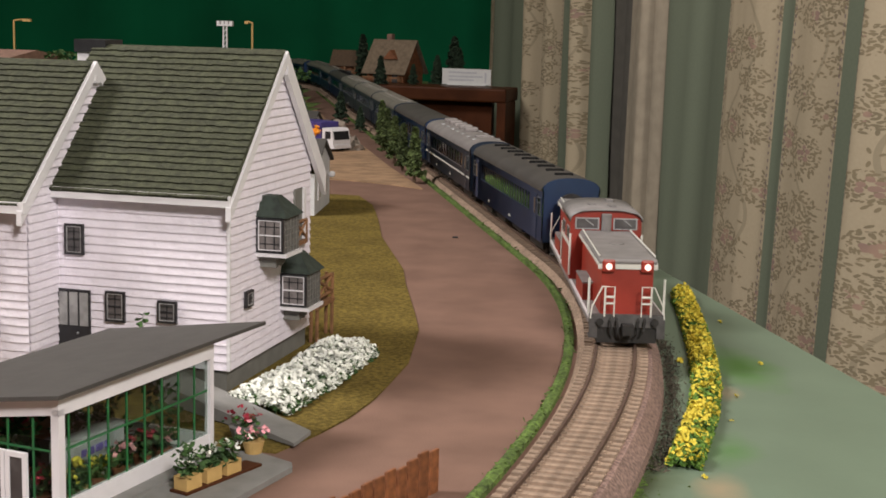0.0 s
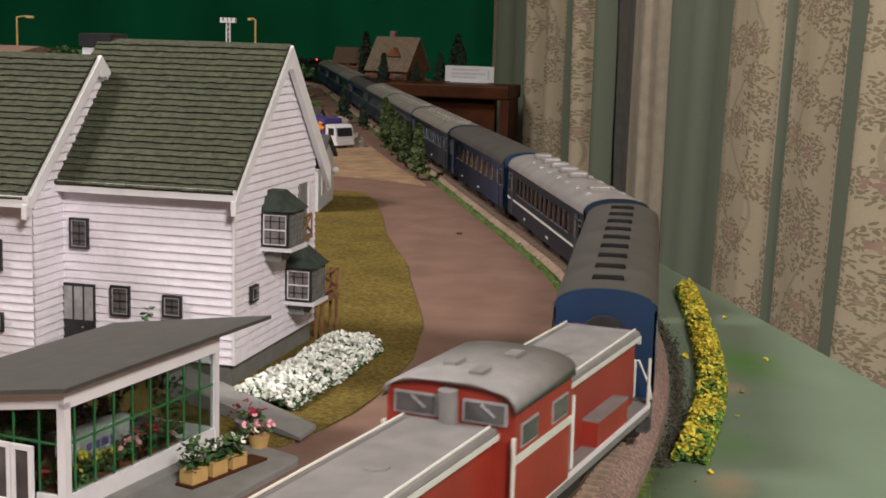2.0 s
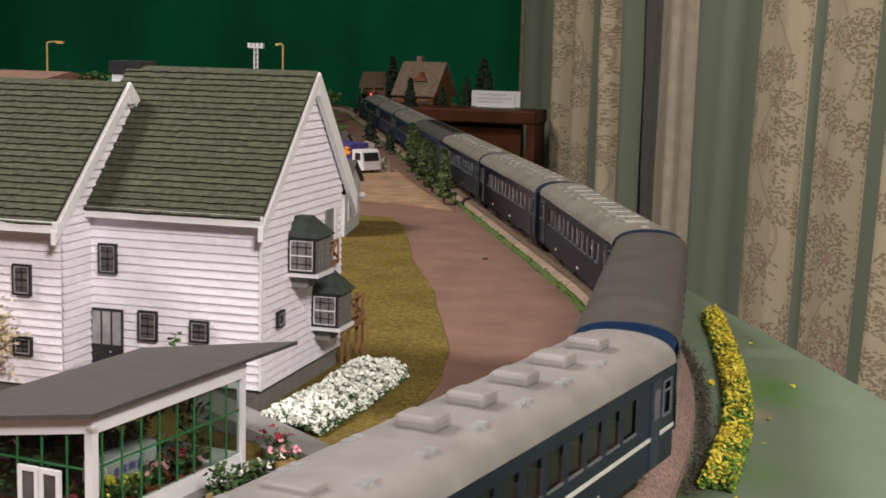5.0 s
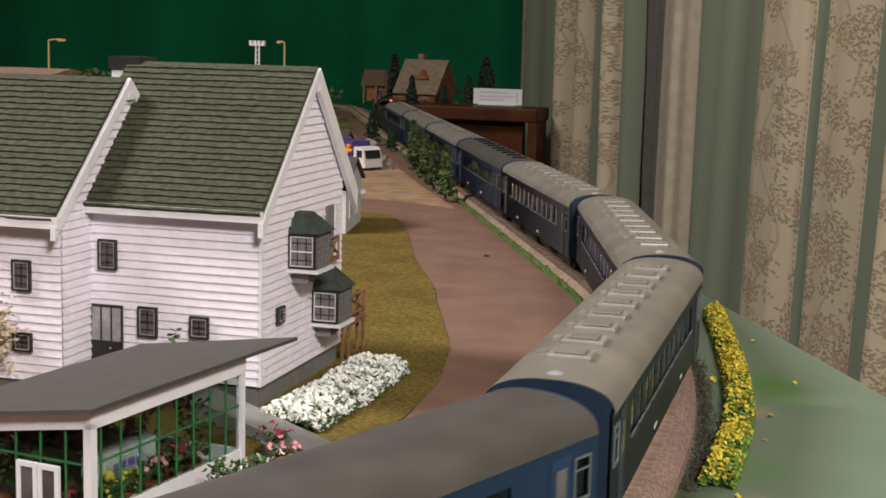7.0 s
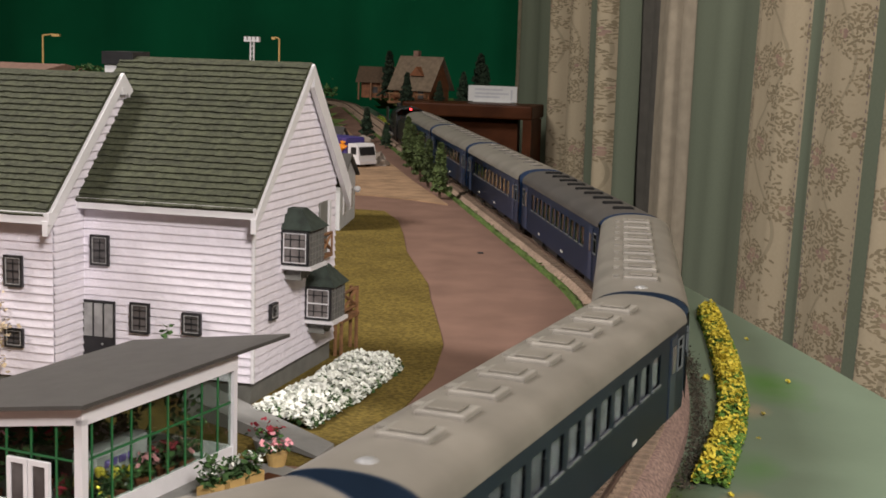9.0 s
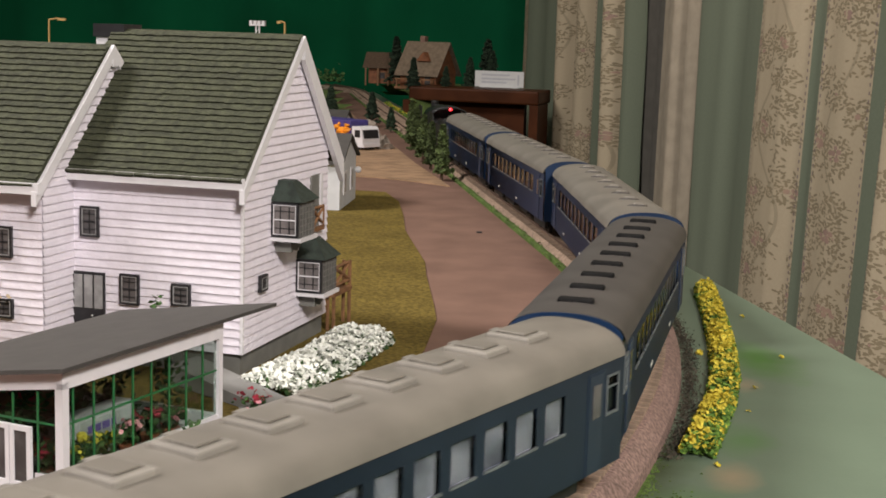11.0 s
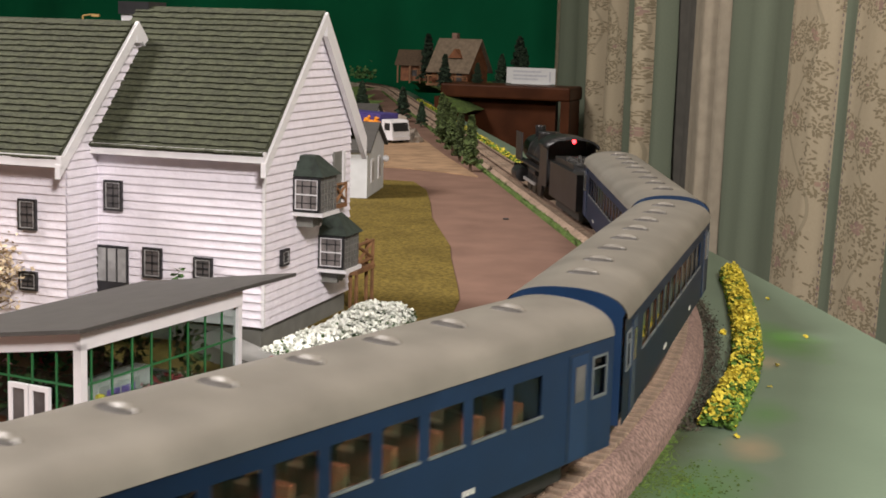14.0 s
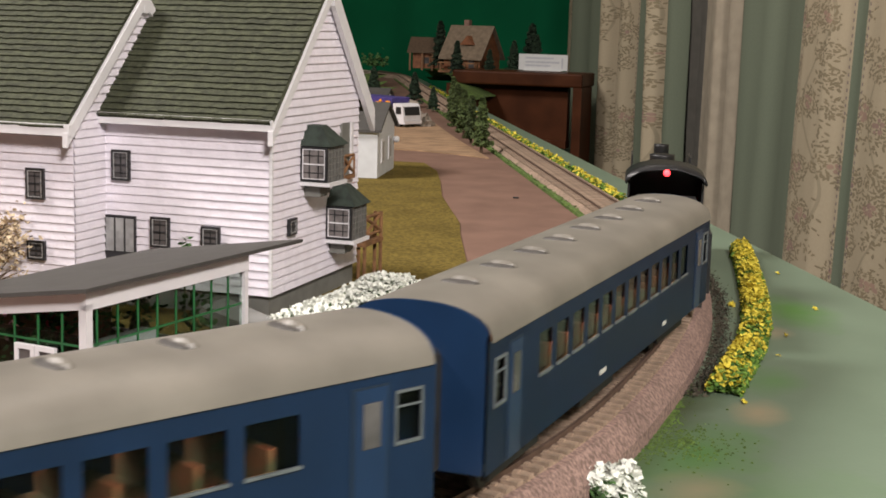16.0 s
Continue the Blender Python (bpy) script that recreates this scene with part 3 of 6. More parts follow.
# ---- white house ----
def siding_wall(parent, name, origin, ux, length, z0, top, step=0.0034, openings=()):
    """Overlapping boards along ux, from z0 up; top(a) gives the wall's height at a. The boards stand proud at their lower edge."""
    ux = Vector(ux)
    out = Vector((ux.y, -ux.x, 0))
    o = Vector(origin)
    bm = bmesh.new()
    z = z0
    zmax = max(top(length * k / 40) for k in range(41))
    while z < zmax - 0.0005:
        ze = min(z + step, zmax)
        ks = [length * k / 500 for k in range(501) if top(length * k / 500) >= z + 0.6 * step]
        if len(ks) > 1:
            a, b = ks[0], ks[-1]
            q = [o + ux * a + out * 0.0007 + Vector((0, 0, z)), o + ux * b + out * 0.0007 + Vector((0, 0, z)), o + ux * b + Vector((0, 0, ze)), o + ux * a + Vector((0, 0, ze)),
                 o + ux * a - out * 0.0003 + Vector((0, 0, z)), o + ux * b - out * 0.0003 + Vector((0, 0, z))]
            v = [bm.verts.new(p) for p in q]
            bm.faces.new((v[0], v[1], v[2], v[3]))
            bm.faces.new((v[4], v[5], v[1], v[0]))
        z = ze
    return part(name, bm, M["siding"], parent)


def sash(parent, at_, ux, w, h, nx=2, ny=4, name="window", trim="black", inner="pane", bars="black"):
    """A framed window with bars; at_ is its lower left corner on the wall, ux along the wall."""
    ux = Vector(ux)
    out = Vector((ux.y, -ux.x, 0))
    r = Matrix(((ux.x, out.x, 0, at_[0]), (ux.y, out.y, 0, at_[1]), (0, 0, 1, at_[2]), (0, 0, 0, 1)))
    bm = bmesh.new()
    f = 0.0009
    for b in ((0, 0, 0, w, 0.0014, f), (0, 0, h - f, w, 0.0014, h), (0, 0, f, f, 0.0014, h - f), (w - f, 0, f, w, 0.0014, h - f)):
        box(bm, *b, m=r)
    win = part(name, bm, M[trim], parent)
    bm = bmesh.new()
    box(bm, f, 0.0004, f, w - f, 0.0009, h - f, m=r)
    part("pane", bm, M[inner], win)
    g = 0.0003
    bm = bmesh.new()
    for b in ((f, 0.0009, f, w - f, 0.0015, f + g), (f, 0.0009, h - f - g, w - f, 0.0015, h - f), (f, 0.0009, f + g, f + g, 0.0015, h - f - g), (w - f - g, 0.0009, f + g, w - f, 0.0015, h - f - g)):
        box(bm, *b, m=r)
    if bars == "white":
        box(bm, f + g, 0.0009, h / 2 - 0.00025, w - f - g, 0.0015, h / 2 + 0.00025, m=r)
    part("frame_line", bm, M["white" if bars == "white" else "paneg"], win, "thin pale inner frame")
    bm = bmesh.new()
    for i in range(1, nx):
        box(bm, w * i / nx - 0.00018, 0.0009, f + g, w * i / nx + 0.00018, 0.0012, h - f - g, m=r)
    for j in range(1, ny):
        if j * 2 == ny and bars == "white":
            continue
        e = 0.0004 if j * 2 == ny else 0.00018
        box(bm, f + g, 0.0009, h * j / ny - e, w - f - g, 0.0012, h * j / ny + e, m=r)
    part("glazing_bar", bm, M["black"], win)
    return win


def shingled(parent, x0, x1, ya, za, yb, zb, th=0.0022):
    """A roof slope from the eave (ya, za) to the ridge (yb, zb), with courses."""
    d = Vector((0, yb - ya, zb - za))
    n = int(d.length / 0.0034)
    dn = d.normalized()
    up = Vector((0, -dn.z, dn.y)) if dn.y > 0 else Vector((0, dn.z, -dn.y))
    roof = part("roof", prism(bmesh.new(), [(ya, za), (yb, zb), (yb, zb + th), (ya - up.y * 0 + up.y * th, za + up.z * th)], "x", x0, x1), M["shingle"], parent)
    rng = random.Random(int(1000 * (x1 + 3)))
    for i in range(n):
        bm = bmesh.new()
        a, b = Vector((0, ya, za)) + d * (i / n), Vector((0, ya, za)) + d * min(1, (i + 1.25) / n)
        k = max(2, int((x1 - x0) / 0.004))
        jit = [rng.uniform(-0.00025, 0.00025) for _ in range(k + 1)]
        for c in range(k):
            xa, xb = x0 + (x1 - x0) * c / k, x0 + (x1 - x0) * (c + 1) / k
            low = a + up * (th + 0.0011) + d.normalized() * jit[c]
            base = a + up * th + d.normalized() * jit[c]
            top = b + up * (th + 0.0001)
            v = [bm.verts.new((xa, *low[1:])), bm.verts.new((xb, *low[1:])), bm.verts.new((xb, *top[1:])), bm.verts.new((xa, *top[1:])), bm.verts.new((xa, *base[1:])), bm.verts.new((xb, *base[1:]))]
            bm.faces.new((v[0], v[1], v[2], v[3]))
            bm.faces.new((v[4], v[5], v[1], v[0]))
        part("shingle_course", bm, M["shingle"], roof)
    return roof


def bay(parent, y0, y1, z0, z1, ztop, depth):
    """A projecting bay on the gable wall: white framed sash in front, grey shingled sides, slate roof."""
    b = part("bay_window", boxes((0.0006, y0, z0, depth, y1, z1)), M["greysiding"], parent, "grey shingled bay window")
    bm = bmesh.new()
    o = 0.0016
    base = [bm.verts.new(p) for p in ((0, y0 - o, z1), (depth + o, y0 - o, z1), (depth + o, y1 + o, z1), (0, y1 + o, z1))]
    top = [bm.verts.new(p) for p in ((0, y0 + 0.006, ztop), (depth - 0.006, y0 + 0.006, ztop), (depth - 0.006, y1 - 0.005, ztop), (0, y1 - 0.005, ztop))]
    bm.faces.new(base)
    bm.faces.new(top)
    for i in range(4):
        bm.faces.new((base[i], base[(i + 1) % 4], top[(i + 1) % 4], top[i]))
    bmesh.ops.recalc_face_normals(bm, faces=bm.faces)
    part("bay_roof", bm, M["slate"], b)
    part("sill", boxes((0, y0 - 0.001, z0 - 0.0016, depth + 0.0012, y1 + 0.001, z0)), M["white"], b)
    bm = bmesh.new()
    for k in range(4):
        box(bm, 0, y0 + 0.003 + k * (y1 - y0 - 0.006) / 4, z0 - 0.0065 + 0.0008 * (k % 2), depth * 0.62, y0 + 0.0052 + k * (y1 - y0 - 0.006) / 4, z0 - 0.0016)
    part("bracket", bm, M["foundation"], b)
    return b


def house():
    h = thing("white_house", "two-storey white clapboard model house with green shingle roofs", "house")
    D, E, RY, RZ = 0.0925, 0.0785, 0.0545, 0.132
    # main block
    part("foundation", boxes((-0.084, 0.0012, 0.0, -0.0012, D - 0.001, 0.0105)), M["foundation"], h)
    gable = lambda a: E + (RZ - E) * a / RY if a < RY else RZ - (RZ - 0.0885) * (a - RY) / (D - RY)
    bm = prism(bmesh.new(), [(0.0004, 0.0105), (D, 0.0105), (D, 0.0880), (RY, RZ - 0.001), (0.0004, E)], "x", -0.084, -0.0004)
    part("wall_core", bm, M["siding"], h)
    siding_wall(h, "front_siding", (-0.0745, 0, 0), (1, 0, 0), 0.0745, 0.0098, lambda a: E + 0.001)
    siding_wall(h, "gable_siding", (0, 0, 0), (0, 1, 0), D, 0.0098, gable)
    part("corner_board", boxes((-0.0004, -0.0011, 0.0098, 0.0009, 0.0003, E)), M["white"], h)
    # wing in front of it
    wy, wz, wr = -0.0234, 0.0755, 0.1255
    wry = 0.03
    part("wing_foundation", boxes((-0.3, wy + 0.001, 0, -0.0755, 0.08, 0.0105)), M["foundation"], h)
    part("wing_core", prism(bmesh.new(), [(wy + 0.0004, 0.0105), (0.083, 0.0105), (0.083, wz), (wry, wr - 0.001), (wy + 0.0004, wz)], "x", -0.3, -0.0749), M["siding"], h)
    siding_wall(h, "wing_front_siding", (-0.3, wy, 0), (1, 0, 0), 0.2255, 0.0098, lambda a: wz + 0.001)
    siding_wall(h, "wing_side_siding", (-0.0745, wy, 0), (0, 1, 0), 0.1064, 0.0098, lambda a: wz + (wr - wz) * (1 - abs(a - 0.0534) / 0.0534))
    # roofs with white fascia and barge boards
    sl = (RZ - E) / RY
    shingled(h, -0.0855, 0.0024, -0.005, E - 0.005 * sl + 0.004, RY, RZ + 0.002)
    shingled(h, -0.0855, 0.0024, 0.1030, 0.0785, RY, RZ + 0.002)
    part("fascia", boxes((-0.0745, -0.0062, E - 0.0022, 0.0030, -0.0046, E + 0.0022)), M["white"], h)
    part("soffit", boxes((-0.0745, -0.0046, E - 0.0015, 0.0, 0.0, E - 0.0005)), M["white"], h)
    for ye, zb, low in ((-0.0064, E - 0.0064 * sl, 0.0), (0.1045, 0.0755, 0.0045)):
        bm = prism(bmesh.new(), [(ye, zb - 0.0015 - low), (RY, RZ - 0.0018 - low), (RY, RZ + 0.0036), (ye, zb + 0.0042)], "x", 0.0014, 0.0036)
        part("barge_board", bm, M["white"], h)
    wsl = (wr - wz) / 0.0534
    shingled(h, -0.32, -0.0738, wy - 0.006, wz - 0.006 * wsl + 0.004, wry, wr + 0.002)
    shingled(h, -0.32, -0.0738, 0.09, wz - 0.007 * wsl + 0.004, wry, wr + 0.002)
    part("fascia", boxes((-0.32, wy - 0.0076, wz - 0.003, -0.0716, wy - 0.006, wz + 0.0015)), M["white"], h)
    for ye in (wy - 0.0078, 0.09):
        zb = wz - 0.0075 * wsl
        bm = prism(bmesh.new(), [(ye, zb - 0.0005), (wry, wr - 0.0018), (wry, wr + 0.0040), (ye, zb + 0.0052)], "x", -0.0744, -0.0722)
        part("barge_board", bm, M["white"], h)
    part("barge_end", boxes((-0.0744, wry - 0.002, wr - 0.005, -0.0719, wry + 0.002, wr - 0.002)), M["white"], h)
    # windows and door on the front
    sash(h, (-0.0706, -0.0008, 0.0528), (1, 0, 0), 0.0083, 0.0125)
    sash(h, (-0.0529, -0.0008, 0.0263), (1, 0, 0), 0.0086, 0.0125)
    sash(h, (-0.0299, -0.0008, 0.0275), (1, 0, 0), 0.0083, 0.0090)
    d = part("front_door", boxes((-0.0744, -0.0016, 0.0105, -0.0600, -0.0006, 0.0383)), M["black"], h, "black double door with pale glazing")
    for i in range(3):
        x = -0.0735 + i * 0.0046
        part("door_pane", boxes((x, -0.0021, 0.0235, x + 0.0036, -0.0016, 0.0372)), M["paneg"], d)
    bm = bmesh.new()
    bmesh.ops.create_icosphere(bm, subdivisions=2, radius=0.0005, matrix=Matrix.Translation((-0.0652, -0.0022, 0.0205)))
    part("door_knob", bm, M["alu"], d)
    for x, z, w, hh in ((-0.0955, 0.046, 0.0083, 0.0125), (-0.0955, 0.0215, 0.0083, 0.0078), (-0.13, 0.046, 0.0083, 0.0125)):
        sash(h, (x, wy - 0.0008, z), (1, 0, 0), w, hh)
    # gable: small window, two bays, balcony opening
    sash(h, (0.0008, 0.0139, 0.0326), (0, 1, 0), 0.0072, 0.0068)
    # bays: box with a sash on the side towards the road
    for y0, y1, z0, z1, zt in ((0.0285, 0.0455, 0.0535, 0.0685, 0.0765), (0.0565, 0.0730, 0.0255, 0.0405, 0.0490)):
        b = bay(h, y0, y1, z0, z1, zt, 0.0125)
        r = (0.0006, y0 - 0.0002, z0 + 0.0004)
        sash(b, r, (1, 0, 0), 0.0118, z1 - z0 - 0.0008, nx=3, ny=4, trim="black", inner="panem", name="bay_sash", bars="white")
        bm = bmesh.new()
        for k in range(1, 6):
            z = z0 + (z1 - z0) * k / 6
            box(bm, 0.0125, y0 + 0.0002, z - 0.0002, 0.0128, y1 - 0.0002, z + 0.0002)
        for k in range(1, 5):
            y = y0 + (y1 - y0) * k / 5
            box(bm, 0.0125, y - 0.00015, z0, 0.0128, y + 0.00015, z1)
        part("shingle_seam", bm, M["foundation"], b)
    # no hole in the wall: the opening's shade is a grey plate
    op = part("balcony_opening", boxes((0.0002, 0.0705, 0.0515, 0.0013, 0.082, 0.0750)), M["foundation"], h, "grey plate standing for the shaded balcony opening")
    part("balcony_jamb", boxes((0.0013, 0.0795, 0.0520, 0.0022, 0.082, 0.0750)), M["white"], op)
    part("balcony_floor", boxes((0.0, 0.0700, 0.0500, 0.0030, 0.0825, 0.0517)), M["timber"], op)
    bm = bmesh.new()
    for a, b2 in (((0.0022, 0.0705, 0.0525), (0.0022, 0.082, 0.0600)), ((0.0022, 0.0705, 0.0600), (0.0022, 0.082, 0.0525)), ((0.0022, 0.07, 0.0605), (0.0022, 0.0825, 0.0605)), ((0.0022, 0.07, 0.0515), (0.0022, 0.07, 0.0605)), ((0.0022, 0.0825, 0.0515), (0.0022, 0.0825, 0.0605))):
        tube(bm, (a, b2), 0.0007, 6)
    part("railing", bm, M["timber"], op, "brown crossed balcony railing")
    # rear deck beyond the gable with posts
    dk = part("deck", boxes((-0.05, 0.0935, 0.0165, 0.004, 0.118, 0.0185)), M["timber"], h, "brown timber rear deck")
    for x in (0.0, 0.003):
        for y in (0.096, 0.117):
            part("deck_post", tube(bmesh.new(), ((x, y, 0), (x, y, 0.0305)), 0.0009, 6), M["timber"], dk)
    for za, zb in ((0.0215, 0.0215), (0.030, 0.030), (0.0215, 0.030), (0.030, 0.0215)):
        part("deck_rail", tube(bmesh.new(), ((0.003, 0.096, za), (0.003, 0.117, zb)), 0.0008, 6), M["timber"], dk)
    # chimney
    c = part("chimney", boxes((-0.0935, 0.052, 0.11, -0.0805, 0.066, 0.1325)), M["white"], h, "white chimney with black cap")
    part("chimney_cap", boxes((-0.0945, 0.051, 0.1325, -0.0795, 0.067, 0.1380)), M["black"], c)
    return h


house()


# ---- train ----
def carriage_shell(parent, body, roof, L=0.2415, W=0.0362, z0=0.0105, ze=0.0425, zt=0.0505, wins=(), doors=(), win_h=0.0105, win_z=0.0268):
    """Side walls with real window openings, ends, and an arched roof."""
    hw = W / 2
    for sgn in (-1, 1):
        bm = bmesh.new()
        xs = sorted({round(x, 6) for x in (-L / 2, L / 2, *[x for w in wins for x in w])})
        zs = [z0, win_z, win_z + win_h, ze]
        grid = [[bm.verts.new((x, sgn * hw, z)) for z in zs] for x in xs]
        for i in range(len(xs) - 1):
            hole = any(w[0] - 1e-5 <= xs[i] and xs[i + 1] <= w[1] + 1e-5 for w in wins)
            for j in range(3):
                if j == 1 and hole:
                    continue
                q = (grid[i][j], grid[i + 1][j], grid[i + 1][j + 1], grid[i][j + 1])
                bm.faces.new(q if sgn < 0 else q[::-1])
        bmesh.ops.solidify(bm, geom=bm.faces[:], thickness=0.0009)
        part("side_wall", bm, body, parent)
    for sgn in (-1, 1):
        pts = [(-hw + 0.0009, z0), (hw - 0.0009, z0), (hw - 0.0009, ze)] + [(math.copysign(abs(math.cos(a)) ** 0.86, math.cos(a)) * hw, ze + (zt - ze) * math.sin(a) ** 0.9) for a in [math.pi * k / 16 for k in range(1, 16)]] + [(-hw + 0.0009, ze)]
        part("end_wall", prism(bmesh.new(), pts, "x", sgn * (L / 2 - 0.001), sgn * L / 2), body, parent)
        door = [(-0.0066, 0.011), (0.0066, 0.011)] + [(0.0066 * math.cos(a), 0.0370 + 0.0042 * math.sin(a)) for a in [math.pi * k / 10 for k in range(11)]]
        part("gangway", prism(bmesh.new(), door, "x", sgn * (L / 2 - 0.0002), sgn * (L / 2 + 0.003)), M["underframe"], parent, "black gangway door")
    bm = bmesh.new()
    arc = [(hw + 0.0006, ze - 0.0004)] + [(math.copysign(abs(math.cos(a)) ** 0.86, math.cos(a)) * (hw + 0.0004), ze + (zt - ze) * math.sin(a) ** 0.9) for a in [math.pi * k / 20 for k in range(1, 20)]] + [(-hw - 0.0006, ze - 0.0004)]
    xs = [-L / 2 + 0.0009, -L / 2 + 0.002, -L / 4, 0, L / 4, L / 2 - 0.002, L / 2 - 0.0009]
    rings = [[bm.verts.new((x, y, z - (0.0005 if abs(x) > L / 2 else 0))) for y, z in arc] for x in xs]
    for a, b in zip(rings, rings[1:]):
        for k in range(len(arc) - 1):
            f = bm.faces.new((a[k], b[k], b[k + 1], a[k + 1]))
            f.smooth = True
    bmesh.ops.recalc_face_normals(bm, faces=bm.faces)
    return part("roof", bm, roof, parent)


def bogie(parent, x):
    b = part("bogie", boxes((x - 0.019, -0.0128, 0.0035, x + 0.019, -0.0108, 0.0085), (x - 0.019, 0.0108, 0.0035, x + 0.019, 0.0128, 0.0085), (x - 0.004, -0.0108, 0.005, x + 0.004, 0.0108, 0.0095)), M["underframe"], parent)
    for dx in (-0.0135, 0.0135):
        bm = bmesh.new()
        for y in (-0.0083, 0.0083):
            tube(bm, ((x + dx, y - 0.0012, 0.0052), (x + dx, y + 0.0012, 0.0052)), 0.0052, 16)
        tube(bm, ((x + dx, -0.0083, 0.0052), (x + dx, 0.0083, 0.0052)), 0.001, 6)
        part("wheelset", bm, M["underframe"], b)


def oval_vent(bm, x, y, z, l=0.0072, w=0.0135, h=0.0021):
    res = bmesh.ops.create_uvsphere(bm, u_segments=12, v_segments=6, radius=1)
    for v in res["verts"]:
        v.co = Vector((x + v.co.x * l / 2, y + v.co.y * w / 2, z + max(-0.4, v.co.z) * h))


def carriage(label, body, roof, kind, interior, stripe=False, windows=12, group="carriages of the train"):
    c = thing("passenger_carriage", label, "train carriage", group)
    L = 0.2415
    w = {20: 0.0055, 12: 0.0100, 11: 0.0108, 10: 0.0132, 8: 0.0112}[windows]
    span = 0.172
    pitch = span / windows
    wins = [(-span / 2 + pitch * i + (pitch - w) / 2, -span / 2 + pitch * i + (pitch + w) / 2) for i in range(windows)]
    extra = [(-L / 2 + 0.0044, -L / 2 + 0.0112), (L / 2 - 0.0112, L / 2 - 0.0044)]
    rf = carriage_shell(c, body, roof, wins=wins + extra)
    # glazing, sills and interior
    for sgn in (-1, 1):
        for a, b in wins + extra:
            y = sgn * 0.01745
            g = part("window_pane", boxes((a, y - 0.00015, 0.0268, b, y + 0.00015, 0.0373)), M["smoked"], c)
            g.visible_shadow = False
            part("window_sill", boxes((a - 0.0003, sgn * 0.0181, 0.0261, b + 0.0003, sgn * 0.0187, 0.0268)), body if windows == 20 else M["framegrey"], c)
        for x in (-L / 2 + 0.0185, L / 2 - 0.0185):
            part("door_recess", boxes((x - 0.0051, sgn * 0.0172, 0.0106, x + 0.0051, sgn * 0.01825, 0.0400)), M["navy"], c)
            d = part("carriage_door", boxes((x - 0.0045, sgn * 0.0176, 0.0108, x + 0.0042, sgn * 0.01845, 0.0395)), body, c)
            part("door_pane", boxes((x - 0.0026, sgn * 0.0184, 0.0268, x + 0.0022, sgn * 0.0187, 0.0365)), M["pane"], d)
        for x in (-L / 2 + 0.0078, L / 2 - 0.0078):
            ya, yb = sgn * 0.0181, sgn * 0.0186
            part("window_frame", boxes((x - 0.0039, ya, 0.0260, x + 0.0039, yb, 0.0266), (x - 0.0039, ya, 0.0373, x + 0.0039, yb, 0.0379), (x - 0.0034, ya, 0.0342, x + 0.0034, yb, 0.0346),
                                       (x - 0.0039, ya, 0.0266, x - 0.0034, yb, 0.0373), (x + 0.0034, ya, 0.0266, x + 0.0039, yb, 0.0373)), M["framegrey"], c)
        if stripe:
            part("waist_stripe", boxes((-L / 2, sgn * 0.0181, 0.0205, L / 2, sgn * 0.0184, 0.0218)), M["stripe"], c)
        for k, n in ((-0.055, 3), (0.02, 4), (0.1, 2)):
            for i in range(n):
                part("lettering", boxes((k + i * 0.0018, sgn * 0.0181, 0.0135, k + i * 0.0018 + 0.0011, sgn * 0.0183, 0.0149)), M["stripe"], c)
    if kind == "unit":
        for sgn in (-1, 1):
            for a, b in wins:
                ya, yb = sorted((sgn * 0.0166, sgn * 0.0170))
                part("blind", boxes((a + 0.0006, ya, 0.0262, b - 0.0012, yb, 0.0373)), M["seatb"], c, "pale blue-grey window blind")
    seat_mesh = bpy.data.meshes.new("seat")
    bm = bmesh.new()
    box(bm, -0.0035, -0.0055, 0.0125, -0.0012, 0.0055, 0.0300)
    box(bm, -0.0012, -0.0055, 0.0125, 0.003, 0.0055, 0.0215)
    bm.to_mesh(seat_mesh)
    bm.free()
    seat_mesh.materials.append(interior)
    for i in range(windows):
        for sgn in (-1, 1):
            o = new("seat", seat_mesh)
            o.parent = c
            o.matrix_basis = pose(-span / 2 + pitch * (i + 0.5), sgn * 0.009, 0)
    part("carriage_floor", boxes((-L / 2 + 0.001, -0.0165, 0.0105, L / 2 - 0.001, 0.0165, 0.0125)), M["underframe"], c)
    part("underfloor_gear", boxes((-0.045, -0.0135, 0.0045, -0.012, -0.006, 0.0105), (-0.005, 0.005, 0.004, 0.03, 0.0135, 0.0105), (0.012, -0.0135, 0.0052, 0.042, -0.007, 0.0105), (-0.12, -0.002, 0.008, 0.12, 0.002, 0.0105)), M["underframe"], c)
    for x in (-0.085, 0.085):
        bogie(c, x)
    for sgn in (-1, 1):
        part("coupler", boxes((sgn * L / 2, -0.0015, 0.0085, sgn * (L / 2 + 0.004), 0.0015, 0.011)), M["underframe"], c)
    zt = 0.0505
    if kind == "oval":
        for i in range(9):
            x = -0.100 + i * 0.025
            bm = bmesh.new()
            box(bm, x - 0.0023, -0.0058, zt - 0.0012, x + 0.0023, 0.0058, zt + 0.0011, bevel=0.0008)
            part("roof_ventilator", bm, M["vent"], rf, "black oval ventilator")
    elif kind == "round":
        for i in range(8):
            x = -0.094 + i * 0.0268
            bm = bmesh.new()
            oval_vent(bm, x, 0, zt - 0.0004, 0.0058, 0.0110, 0.0012)
            v = part("roof_ventilator", bm, M["roofa"], rf)
            bm = bmesh.new()
            oval_vent(bm, x - 0.0009, 0.0008, zt - 0.0002, 0.0042, 0.0090, 0.0019)
            part("ventilator_cap", bm, roof, v, "pale dusty cap")
    elif kind == "unit":
